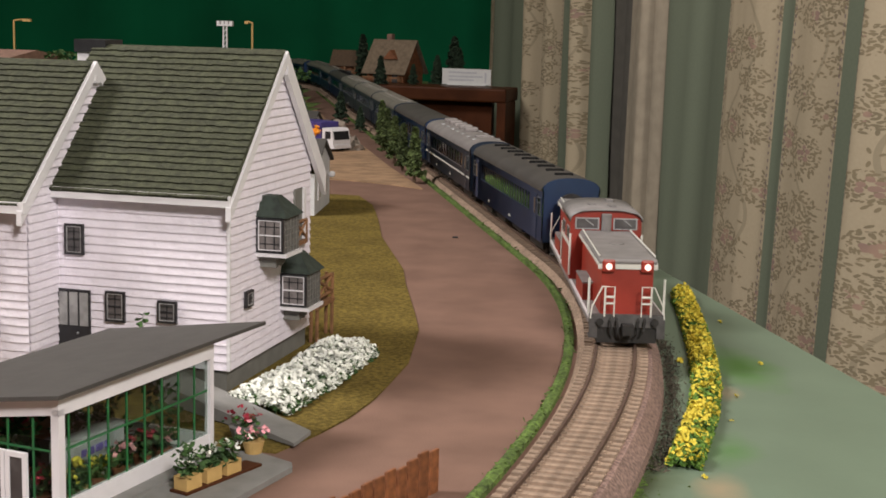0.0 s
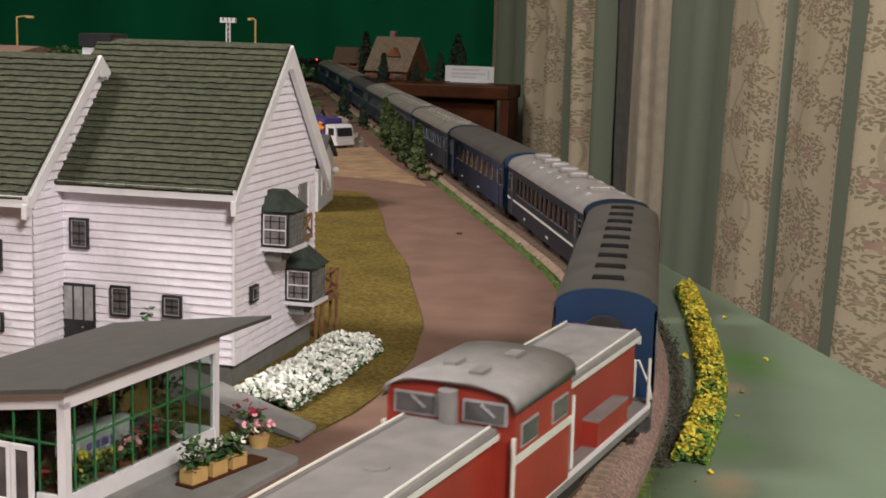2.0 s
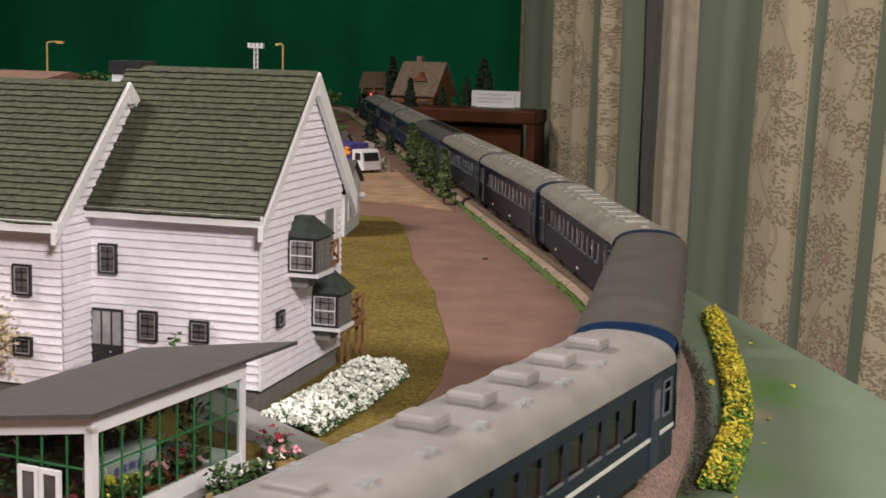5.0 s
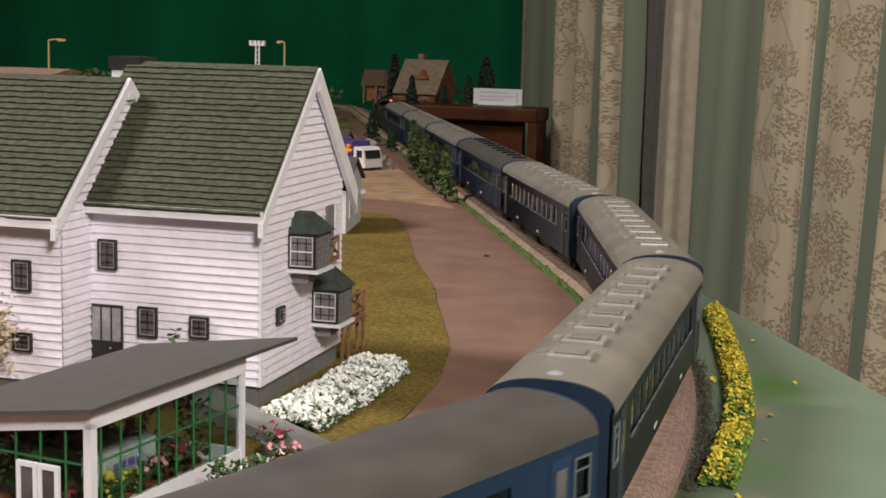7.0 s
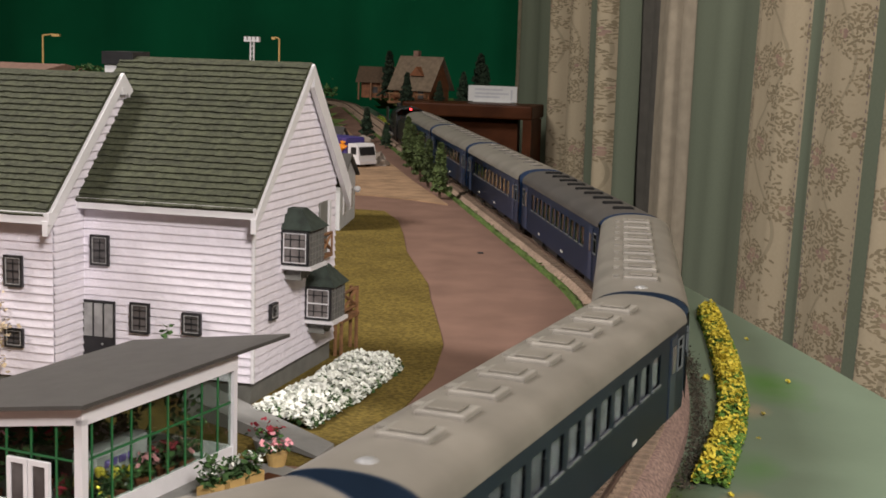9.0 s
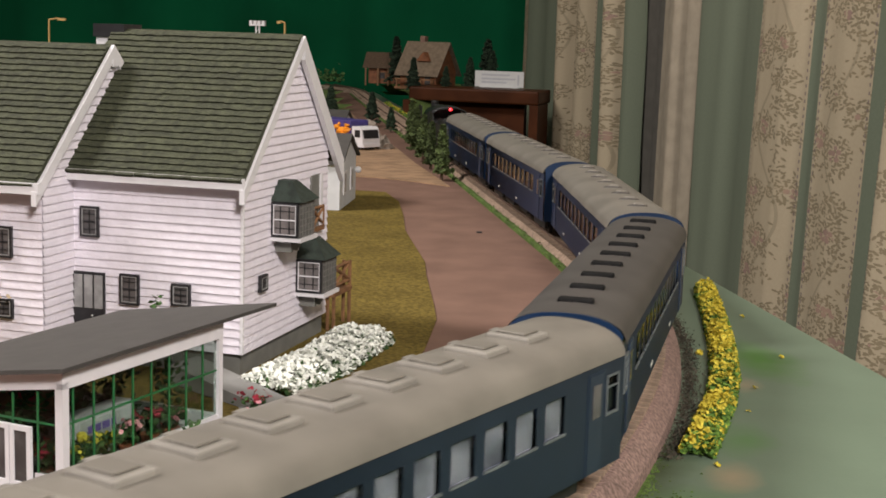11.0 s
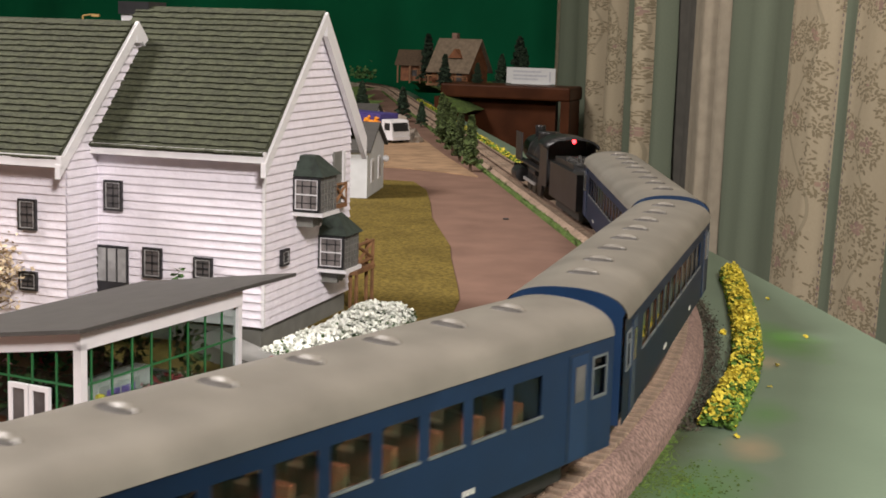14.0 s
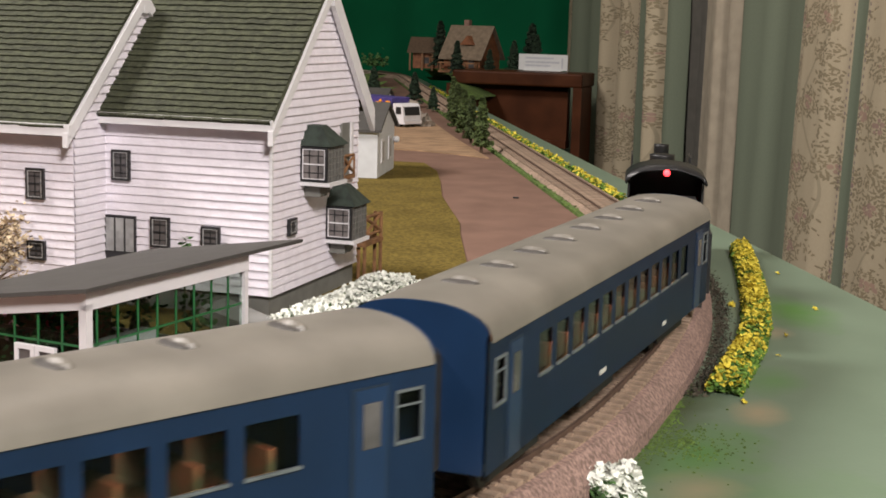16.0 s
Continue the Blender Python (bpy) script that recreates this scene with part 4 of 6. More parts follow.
        for i in range(9):
            x = -0.088 + i * 0.022
            bm = bmesh.new()
            box(bm, x - 0.0058, -0.0068, zt - 0.0012, x + 0.0058, 0.0068, zt + 0.0011, bevel=0.0006)
            u = part("cooling_unit", bm, M["dustgrey"], rf)
            bm = bmesh.new()
            box(bm, x - 0.0038, -0.0046, zt + 0.0011, x + 0.0038, 0.0046, zt + 0.0018, bevel=0.0003)
            part("cooling_grille", bm, roof, u)
            for y in (-0.0096,):
                part("small_vent", boxes((x - 0.0070, y - 0.0012, zt - 0.0024, x - 0.0030, y + 0.0012, zt - 0.0002)), M["dustgrey"], rf)
        bm = bmesh.new()
        oval_vent(bm, 0.112, 0, zt - 0.0008, 0.006, 0.006, 0.0016)
        part("roof_dome", bm, M["alu"], rf)
    elif kind == "silver":
        for i in range(5):
            x = -0.088 + i * 0.027
            bm = bmesh.new()
            box(bm, x - 0.0048, -0.0058, zt - 0.0006, x + 0.0048, 0.0058, zt + 0.0036, bevel=0.0014)
            part("cooling_unit", bm, M["silver"], rf, "bright silver cooling unit")
        for i in range(7):
            x = -0.074 + i * 0.027
            for y in (-0.0098, 0.0098):
                for dx in (0, 0.0045):
                    part("small_vent", boxes((x + dx - 0.0014, y - 0.0014, zt - 0.0026, x + dx + 0.0014, y + 0.0014, zt - 0.0004)), M["alu"], rf)
        bm = bmesh.new()
        box(bm, 0.072, -0.006, zt - 0.0006, 0.080, 0.006, zt + 0.0014, bevel=0.0006)
        part("roof_hatch", bm, M["silver"], rf)
    return c


VEHICLES = []
SLACK = (-0.010, -0.002, 0.002, 0.004, 0.003, 0.0, -0.004, -0.001, 0.003, 0.008)  # coupler play of each carriage


def train():
    spec = [
        ("blue carriage with dark roof, black oval ventilators and green blinds", "blue", "roofa", "oval", "seatg", False, 20),
        ("navy sleeping carriage with silver roof units and a cream waist line", "navy", "silver", "silver", "seatr", True, 12),
        ("blue carriage with plain dark grey roof and orange-lit windows", "blue", "roofa", "plain", "seat", False, 8),
        ("navy carriage with light grey roof and flat cooling units", "navy", "roofb", "unit", "seatb", False, 11),
        ("navy carriage with dusty roof and large flat cooling boxes", "navy", "roofb", "unit", "seatb", False, 11),
        ("navy carriage with dusty roof and low flat hatches", "navy", "roofb", "unit", "seatb", False, 11),
        ("blue carriage with dark roof and black oval ventilators", "blue", "roofa", "oval", "seatd", False, 12),
        ("blue carriage with pale grey roof, round ventilators and orange seats", "blue", "roofb", "round", "seat", False, 10),
        ("blue carriage with pale grey roof and round ventilators", "blue", "roofb", "round", "seat", False, 10),
        ("blue carriage coupled to the steam locomotive, pale grey roof", "blue", "roofb", "round", "seat", False, 12),
    ]
    for k, (label, body, roof, kind, inside, stripe, wins) in enumerate(spec):
        c = carriage(label, M[body], M[roof], kind, M[inside], stripe, wins)
        VEHICLES.append((c, LENGTH * (k + 0.5) + SLACK[k], 0.085))


train()


def diesel():
    d = thing("diesel_locomotive", "red centre-cab diesel locomotive with grey roofs and white handrails", "locomotive")
    part("frame", boxes((-0.112, -0.0172, 0.0095, 0.112, 0.0172, 0.0135)), M["roofgrey"], d)
    part("frame_skirt", boxes((-0.112, -0.0174, 0.0120, 0.112, -0.0168, 0.0136), (-0.112, 0.0168, 0.0120, 0.112, 0.0174, 0.0136)), M["white"], d, "white painted sill")
    for sgn, x0, x1 in ((1, 0.022, 0.109), (-1, -0.109, -0.022)):
        hd = part("hood", boxes((x0, -0.0118, 0.0135, x1, 0.0118, 0.0365)), M["red"], d)
        bm = bmesh.new()
        box(bm, x0 - 0.0002, -0.0135, 0.0365, x1 + 0.0012, 0.0135, 0.0392, bevel=0.001)
        part("hood_roof", bm, M["roofgrey"], hd, "grey hood roof")
        xe = x1 if sgn > 0 else x0
        bm = bmesh.new()
        box(bm, min(xe, xe + sgn * 0.0009), -0.0136, 0.0345, max(xe, xe + sgn * 0.0009), 0.0136, 0.0368)
        part("front_band", bm, M["stripe"], hd)
        part("hood_band", boxes((x0, -0.0138, 0.0360, x1, -0.0118, 0.0375), (x0, 0.0118, 0.0360, x1, 0.0138, 0.0375)), M["stripe"], hd)
        bm = bmesh.new()
        xm = (x0 + x1) / 2
        tube(bm, ((xm, 0, 0.0391), (xm, 0, 0.0395)), 0.0035, 16)
        part("hatch", bm, M["roofgrey"], hd)
        for y in (-0.0088, 0.0088):
            bm = bmesh.new()
            box(bm, min(xe, xe + sgn * 0.0022), y - 0.0029, 0.0330, max(xe, xe + sgn * 0.0022), y + 0.0029, 0.0388, bevel=0.0008)
            hs = part("headlamp_housing", bm, M["red"], hd)
            bm = bmesh.new()
            tube(bm, ((xe + sgn * 0.0022, y, 0.0358), (xe + sgn * 0.0028, y, 0.0358)), 0.0015, 14)
            part("headlamp", bm, M["lamp_white"], hs, "lit white headlamp")
        # walkway boxes beside the hood
        for y in (-0.0143, 0.0143):
            part("side_box", boxes((xm - 0.02, y - 0.0025, 0.0135, xm + 0.012, y + 0.0025, 0.0215)), M["red"], hd)
            part("side_box_lid", boxes((xm - 0.02, y - 0.0027, 0.0215, xm + 0.012, y + 0.0027, 0.0222)), M["roofgrey"], hd)
        # end beam, steps and handrails
        xb = sgn * 0.112
        part("buffer_beam", boxes((min(xb, xb + sgn * 0.003), -0.0172, 0.0085, max(xb, xb + sgn * 0.003), 0.0172, 0.0142)), M["beamgrey"], d, "grey buffer beam")
        part("coupler", boxes((min(xb, xb + sgn * 0.009), -0.0025, 0.006, max(xb, xb + sgn * 0.009), 0.0025, 0.0105)), M["underframe"], d)
        part("plough", boxes((min(xb - sgn * 0.003, xb + sgn * 0.002), -0.0135, 0.0012, max(xb - sgn * 0.003, xb + sgn * 0.002), 0.0135, 0.0085)), M["underframe"], d)
        xr = xb + sgn * 0.003
        for s2 in (-1, 1):
            for y, dz in ((0.0048, 0.0), (0.0078, 0.0012)):
                bm = bmesh.new()
                tube(bm, ((xr, s2 * y, 0.0128), (xr + sgn * 0.0022, s2 * y, 0.0118), (xr + sgn * 0.003, s2 * (y - 0.0006), 0.0065 + dz), (xr + sgn * 0.0022, s2 * (y - 0.0016), 0.0042 + dz)), 0.0005, 6)
                part("brake_hose", bm, M["underframe"], d)
            part("corner_step", boxes((min(xr - sgn * 0.006, xr), s2 * 0.0135, 0.0035, max(xr - sgn * 0.006, xr), s2 * 0.0172, 0.0045), (min(xr - sgn * 0.0008, xr), s2 * 0.0135, 0.0045, max(xr - sgn * 0.0008, xr), s2 * 0.0172, 0.0085)), M["beamgrey"], d)
            bm = bmesh.new()
            tube(bm, ((xr, s2 * 0.0125, 0.0112), (xr + sgn * 0.0016, s2 * 0.0125, 0.0112)), 0.0017, 12)
            part("buffer_boss", bm, M["underframe"], d)
            bm = bmesh.new()
            tube(bm, ((xr, s2 * 0.0168, 0.0125), (xr, s2 * 0.0162, 0.018), (xr, s2 * 0.0118, 0.0272), (xr, s2 * 0.0062, 0.0272), (xr, s2 * 0.0062, 0.0135)), 0.00038, 6)
            tube(bm, ((xr, s2 * 0.0105, 0.0272), (xr, s2 * 0.0105, 0.0135)), 0.0005, 6)
            tube(bm, ((xr, s2 * 0.0062, 0.0225), (xr, s2 * 0.0105, 0.0225)), 0.0006, 6)
            tube(bm, ((xr, s2 * 0.0062, 0.0195), (xr, s2 * 0.0105, 0.0195)), 0.0005, 6)
            part("handrail", bm, M["stripe"], d, "white handrail")
            bm = bmesh.new()
            tube(bm, ((xb - sgn * 0.003, s2 * 0.0172, 0.0135), (xb - sgn * 0.003, s2 * 0.0172, 0.030)), 0.0006, 6)
            part("corner_post", bm, M["stripe"], d)
            bm = bmesh.new()
            tube(bm, ((x0 + 0.003, s2 * 0.0122, 0.0400), (x1 - 0.003, s2 * 0.0128, 0.0400)), 0.0004, 6)
            part("roof_rail", bm, M["stripe"], hd)
    # cab
    cab = part("cab", boxes((-0.022, -0.0182, 0.0135, 0.022, 0.0182, 0.0446)), M["red"], d)
    bm = bmesh.new()
    curve = [math.pi * k / 16 for k in range(1, 16)]
    arc = [(0.0188, 0.0436)] + [(math.copysign(abs(math.cos(a)) ** 0.7, math.cos(a)) * 0.0190, 0.0446 + 0.0060 * math.sin(a) ** 0.8) for a in curve] + [(-0.0188, 0.0436)]
    inner = [(math.copysign(abs(math.cos(a)) ** 0.7, math.cos(a)) * 0.0180, 0.0446 + 0.0050 * math.sin(a) ** 0.8) for a in curve]
    part("cab_head", prism(bmesh.new(), [(0.0181, 0.0446)] + inner + [(-0.0181, 0.0446)], "x", -0.0220, 0.0220), M["red"], cab)
    prism(bm, arc + [(y, z) for y, z in reversed(inner)], "x", -0.0236, 0.0236)
    smooth(part("cab_roof", bm, M["roofgrey"], cab, "grey arched cab roof"))
    for y in (-0.0183, 0.0183):
        part("cab_band", boxes((-0.0224, y - 0.0003, 0.0300, 0.0224, y + 0.0003, 0.0322)), M["stripe"], cab)
    for sgn in (-1, 1):
        for y in (-0.0098, 0.0098):
            w = part("cab_window", boxes((sgn * 0.0219, y - 0.0062, 0.0398, sgn * 0.0226, y + 0.0062, 0.0458)), M["alu"], cab, "grey framed cab window")
            part("window_pane", boxes((sgn * 0.0221, y - 0.0054, 0.0404, sgn * 0.0229, y + 0.0054, 0.0452)), M["pane"], w)
            bm = bmesh.new()
            tube(bm, ((sgn * 0.0231, y - 0.001, 0.0450), (sgn * 0.0231, y + 0.003, 0.0420)), 0.00025, 6)
            part("wiper", bm, M["alu"], w)
        bm = bmesh.new()
        tube(bm, ((sgn * 0.0232, 0, 0.0390), (sgn * 0.0240, 0, 0.0480)), 0.0026, 14)
        part("exhaust_pipe", bm, M["roofgrey"], cab)
        for s2 in (-1, 1):
            w = part("side_window", boxes((sgn * 0.012 - 0.0062, s2 * 0.0179, 0.0335, sgn * 0.012 + 0.0062, s2 * 0.01855, 0.0400)), M["alu"], cab)
            part("window_pane", boxes((sgn * 0.012 - 0.0054, s2 * 0.0181, 0.0342, sgn * 0.012 + 0.0054, s2 * 0.0188, 0.0393)), M["pane"], w)
            bm = bmesh.new()
            tube(bm, ((sgn * 0.0236, s2 * 0.0184, 0.016), (sgn * 0.0236, s2 * 0.0184, 0.0375)), 0.0006, 6)
            part("cab_handrail", bm, M["stripe"], cab)
    bm = bmesh.new()
    for x, y in ((-0.01, 0.005), (0.006, -0.006), (0.012, 0.004)):
        box(bm, x - 0.0035, y - 0.0018, 0.0495, x + 0.0035, y + 0.0018, 0.0514)
    part("roof_fitting", bm, M["roofgrey"], cab)
    for x in (-0.075, 0.0, 0.075):
        bogie(d, x)
    for x in (-0.045, 0.026):
        part("fuel_tank", boxes((x, -0.0145, 0.0035, x + 0.019, 0.0145, 0.0095)), M["underframe"], d)
    VEHICLES.append((d, -0.124, 0.07))


diesel()


def steam():
    """Tender towards the carriages, chimney away from them; its own +x points to the carriages."""
    s = thing("steam_locomotive", "black steam locomotive and tender at the tail, red marker lit", "locomotive")
    B = M["loco"]
    t = part("tender", boxes((0.015, -0.0165, 0.0095, 0.112, 0.0165, 0.0335), (0.019, -0.0135, 0.0335, 0.085, 0.0135, 0.0375)), B, s)
    part("tender_frame", boxes((0.030, -0.0140, 0.0035, 0.112, -0.0115, 0.0095), (0.030, 0.0115, 0.0035, 0.112, 0.0140, 0.0095)), M["underframe"], t)
    bm = bmesh.new()
    for i in range(4):
        x = 0.041 + 0.02 * i
        tube(bm, ((x, -0.0105, 0.0052), (x, 0.0105, 0.0052)), 0.0052, 16)
    part("tender_wheels", bm, M["underframe"], t)
    bm = bmesh.new()
    clumps(bm, [(0.04 + 0.045 * random.Random(i).random(), -0.011 + 0.022 * random.Random(i + 50).random(), 0.0375) for i in range(60)], 0.0022, random.Random(2))
    part("coal", bm, M["underframe"], t, "black coal load")
    c = part("cab", boxes((-0.004, -0.0178, 0.0135, 0.026, -0.0168, 0.0425), (-0.004, 0.0168, 0.0135, 0.026, 0.0178, 0.0425), (-0.005, -0.0168, 0.0135, -0.004, 0.0168, 0.0450)), B, s)
    arc = [(0.0192 * math.cos(a), 0.0425 + 0.0075 * math.sin(a)) for a in [math.pi * k / 14 for k in range(15)]]
    arc2 = [(0.0182 * math.cos(a), 0.0415 + 0.0072 * math.sin(a)) for a in [math.pi * k / 14 for k in range(14, -1, -1)]]
    smooth(part("cab_roof", prism(bmesh.new(), arc + arc2, "x", -0.007, 0.034), B, c))
    bm = bmesh.new()
    bmesh.ops.create_icosphere(bm, subdivisions=2, radius=0.0016, matrix=Matrix.Translation((0.0345, 0, 0.0475)))
    part("marker_lamp", bm, M["lamp_red"], c, "glowing red marker lamp")
    bm = bmesh.new()
    tube(bm, ((-0.006, 0, 0.0300), (-0.122, 0, 0.0300)), 0.0112, 28)
    b = smooth(part("boiler", bm, B, s))
    bm = bmesh.new()
    for x, r, h in ((-0.105, 0.0042, 0.0495), (-0.075, 0.0068, 0.0465), (-0.045, 0.006, 0.0460), (-0.02, 0.0045, 0.0450)):
        tube(bm, ((x, 0, 0.035), (x, 0, h - 0.001), (x, 0, h)), r, 18)
    smooth(part("domes_and_chimney", bm, B, b))
    bm = bmesh.new()
    for x in (-0.03, -0.06, -0.09):
        tube(bm, ((x, 0, 0.0300), (x - 0.0016, 0, 0.0300)), 0.0116, 28)
    part("boiler_bands", bm, M["underframe"], b)
    for y in (-0.0160, 0.0160):
        part("smoke_deflector", boxes((-0.126, y - 0.0005, 0.0225, -0.096, y + 0.0005, 0.0435)), B, s)
        part("running_board", boxes((-0.128, min(y, y * 0.6), 0.0205, -0.005, max(y, y * 0.6), 0.0218)), B, s)
        part("cylinder", tube(bmesh.new(), ((-0.118, y * 0.95, 0.0105), (-0.094, y * 0.95, 0.0105)), 0.0058, 16), B, s)
        for x in (-0.078, -0.056, -0.034):
            part("driving_wheel", tube(bmesh.new(), ((x, y * 0.6, 0.0102), (x, y * 0.75, 0.0102)), 0.0102, 24), B, s)
        part("side_rod", boxes((-0.082, y - 0.0006, 0.0085, -0.03, y + 0.0006, 0.0105)), M["alu"], s)
        part("piping", tube(bmesh.new(), ((-0.1, y * 0.72, 0.0265), (-0.01, y * 0.72, 0.0265)), 0.0011, 8), B, s)
        part("air_tank", tube(bmesh.new(), ((-0.06, y * 0.86, 0.0185), (-0.03, y * 0.86, 0.0185)), 0.0028, 12), B, s)
    part("frame", boxes((-0.13, -0.006, 0.008, 0.03, 0.006, 0.0205)), M["underframe"], s)
    part("front_beam", boxes((-0.133, -0.0165, 0.009, -0.130, 0.0165, 0.0165)), B, s)
    for o in s.children:
        if o.name.split(".")[0] != "tender":
            o.location.x = -0.018
    VEHICLES.append((s, LENGTH * 10 + 0.129, 0.06))


steam()


def motions():
    for ob, lead, half in VEHICLES:
        walk(ob, ride(lead, half))



# ---- sleepers: the nearest ones are pieces of their own ----
def sleepers():
    me = bpy.data.meshes.new("sleeper")
    bm = bmesh.new()
    box(bm, -0.0145, -0.0016, 0.0034, 0.0145, 0.0016, 0.0045)
    for d in (-0.00873, 0.00873):
        box(bm, d - 0.0022, -0.0009, 0.0045, d - 0.0008, 0.0009, 0.0051)
        box(bm, d + 0.0008, -0.0009, 0.0045, d + 0.0022, 0.0009, 0.0051)
    bm.to_mesh(me)
    bm.free()
    me.materials.append(M["tie"])
    far = bmesh.new()
    rng = random.Random(11)
    n = 0
    s = -2.6
    while s < 1.2:
        x, y, h = on_line(s)
        m = pose(x, y, rng.uniform(-0.0002, 0.0002), 0, 0, -math.degrees(h) + rng.uniform(-1.2, 1.2))
        if -1.35 < s < 0.42:
            o = new("sleeper", me)
            o.parent = TRACK
            o.matrix_basis = m
        else:
            box(far, -0.0145, -0.0016, 0.0034, 0.0145, 0.0016, 0.0045, m=m)
        s += 0.0062
    tagged(part("distant_sleepers", far, M["tie"], TRACK), kind="stuff")


# ---- conservatory, placed by its rear corner post ----
def conservatory():
    c = thing("conservatory", "white framed glass conservatory with dark flat roof and green mullions", "conservatory")
    U, V = Vector((-0.15, -0.989, 0)).normalized(), Vector((-0.989, 0.15, 0)).normalized()
    A = Vector((0.0262, -0.0765, 0))
    m = Matrix(((U.x, V.x, 0, A.x), (U.y, V.y, 0, A.y), (0, 0, 1, 0), (0, 0, 0, 1)))
    LU, LV = 0.081, 0.060
    zr = lambda v: 0.0405 - 0.15 * v  # roof falls away from the road side

    def put(name, items, material, parent=c, label=""):
        bm = bmesh.new()
        for it in items:
            box(bm, *it, m=m)
        bmesh.ops.recalc_face_normals(bm, faces=bm.faces)
        return part(name, bm, material, parent, label)

    put("base_slab", [(-0.003, -0.006, 0, LU + 0.004, LV + 0.004, 0.003)], M["grey"])
    put("sill_wall", [(0, -0.0004, 0.003, LU, 0.0016, 0.0085)], M["white"])
    put("sill_wall", [(LU - 0.0016, 0.0016, 0.003, LU, 0.010, 0.0085), (LU - 0.0016, 0.0265, 0.003, LU, LV, 0.0085)], M["white"])
    put("sill_wall", [(0, 0.0016, 0.003, 0.0016, LV, 0.0085)], M["white"])
    put("corner_post", [(-0.0008, -0.0008, 0.003, 0.0014, 0.0014, 0.0368)], M["white"])
    put("corner_post", [(LU - 0.0022, -0.0010, 0.003, LU + 0.0006, 0.0018, 0.0368)], M["white"])
    put("corner_post", [(LU - 0.0018, LV - 0.002, 0.003, LU, LV, 0.030)], M["white"])
    put("corner_post", [(0, LV - 0.002, 0.003, 0.0018, LV, 0.030)], M["white"])
    put("eave_beam", [(-0.0008, -0.0010, 0.0350, LU + 0.0006, 0.0012, 0.0403)], M["white"])
    for u in (0.0, LU - 0.0012):
        bm = prism(bmesh.new(), [(0.0012, 0.0350), (LV, 0.0350 - 0.15 * LV), (LV, zr(LV)), (0.0012, zr(0))], "x", u, u + 0.0016, m=m)
        part("gable_panel", bm, M["white"], c)
    bm = prism(bmesh.new(), [(-0.004, zr(-0.004)), (LV + 0.004, zr(LV + 0.004)), (LV + 0.004, zr(LV + 0.004) + 0.0013), (-0.004, zr(-0.004) + 0.0013)], "x", -0.030, LU + 0.004, m=m)
    part("flat_roof", bm, M["dkgrey"], c, "dark grey flat roof")
    for k in range(1, 9):
        u = LU * k / 8.6
        put("mullion", [(u - 0.0003, 0.0002, 0.0085, u + 0.0003, 0.0008, 0.035)], M["green"])
    put("mullion_rail", [(0.0014, 0.0002, 0.0235, LU - 0.002, 0.0008, 0.0241)], M["green"])
    for k in range(1, 7):
        v = LV * k / 6.5
        put("mullion", [(LU - 0.0010, v - 0.0003, 0.0085, LU - 0.0005, v + 0.0003, 0.0345 - 0.15 * v)], M["green"])
    put("mullion_rail", [(LU - 0.0010, 0.0016, 0.0235, LU - 0.0005, LV, 0.0241)], M["green"])
    g = put("glass_wall", [(0.0014, 0.0004, 0.0085, LU - 0.002, 0.0006, 0.035)], M["tinted"])
    g.visible_shadow = False
    g = put("glass_wall", [(LU - 0.0009, 0.0018, 0.0085, LU - 0.0007, LV - 0.002, 0.027)], M["tinted"])
    g.visible_shadow = False
    # double door on the short side
    for v in (0.0105, 0.0185):
        d = put("glazed_door", [(LU + 0.0002, v, 0.003, LU + 0.0014, v + 0.0014, 0.0225), (LU + 0.0002, v + 0.0062, 0.003, LU + 0.0014, v + 0.0076, 0.0225), (LU + 0.0002, v + 0.0014, 0.0210, LU + 0.0014, v + 0.0062, 0.0225), (LU + 0.0002, v + 0.0014, 0.003, LU + 0.0014, v + 0.0062, 0.0055)], M["white"])
        put("door_glass", [(LU + 0.0006, v + 0.0014, 0.0055, LU + 0.0009, v + 0.0062, 0.0210)], M["pane"], d)
    # shop counter with a sign inside
    s = thing("shop_counter", "white counter with a lilac printed panel inside the conservatory", "counter")
    put("counter_body", [(0.030, 0.014, 0.003, 0.060, 0.020, 0.0185)], M["white"], s)
    put("printed_panel", [(0.036, 0.0136, 0.0110, 0.056, 0.014, 0.0165)], M["paper"], s)
    bm = bmesh.new()
    for k, w in ((0, 0.002), (0.003, 0.0035), (0.0075, 0.003), (0.0115, 0.0022)):
        box(bm, 0.039 + k, 0.0133, 0.0125, 0.039 + k + w, 0.0136, 0.0148, m=m)
    part("lettering", bm, mat("lilac_print", (0.22, 0.15, 0.5), 0.7), s)
    # dark rear curtain of plants and pots inside
    rng = random.Random(21)

    def potted(u, v, r, h, leafmat, flower=None, pot="terracotta", z=0.003):
        p = thing("potted_plant", "leafy plant in a small pot inside the conservatory", "plant", "potted plants")
        w = m @ Vector((u, v, z))
        bm = bmesh.new()
        tube(bm, (w, w + Vector((0, 0, 0.004))), 0.0024, 10, 0.0032)
        part("pot", bm, M[pot], p)
        bm = bmesh.new()
        petals(bm, [w + Vector((rng.gauss(0, r * 0.5), rng.gauss(0, r * 0.5), 0.004 + rng.uniform(0.1, 1) * h)) for _ in range(70)], 0.0013, rng)
        part("foliage", bm, M[leafmat], p)
        if flower:
            bm = bmesh.new()
            petals(bm, [w + Vector((rng.gauss(0, r * 0.5), rng.gauss(0, r * 0.5), 0.004 + rng.uniform(0.6, 1.1) * h)) for _ in range(22)], 0.0012, rng)
            part("blossom", bm, M[flower], p)

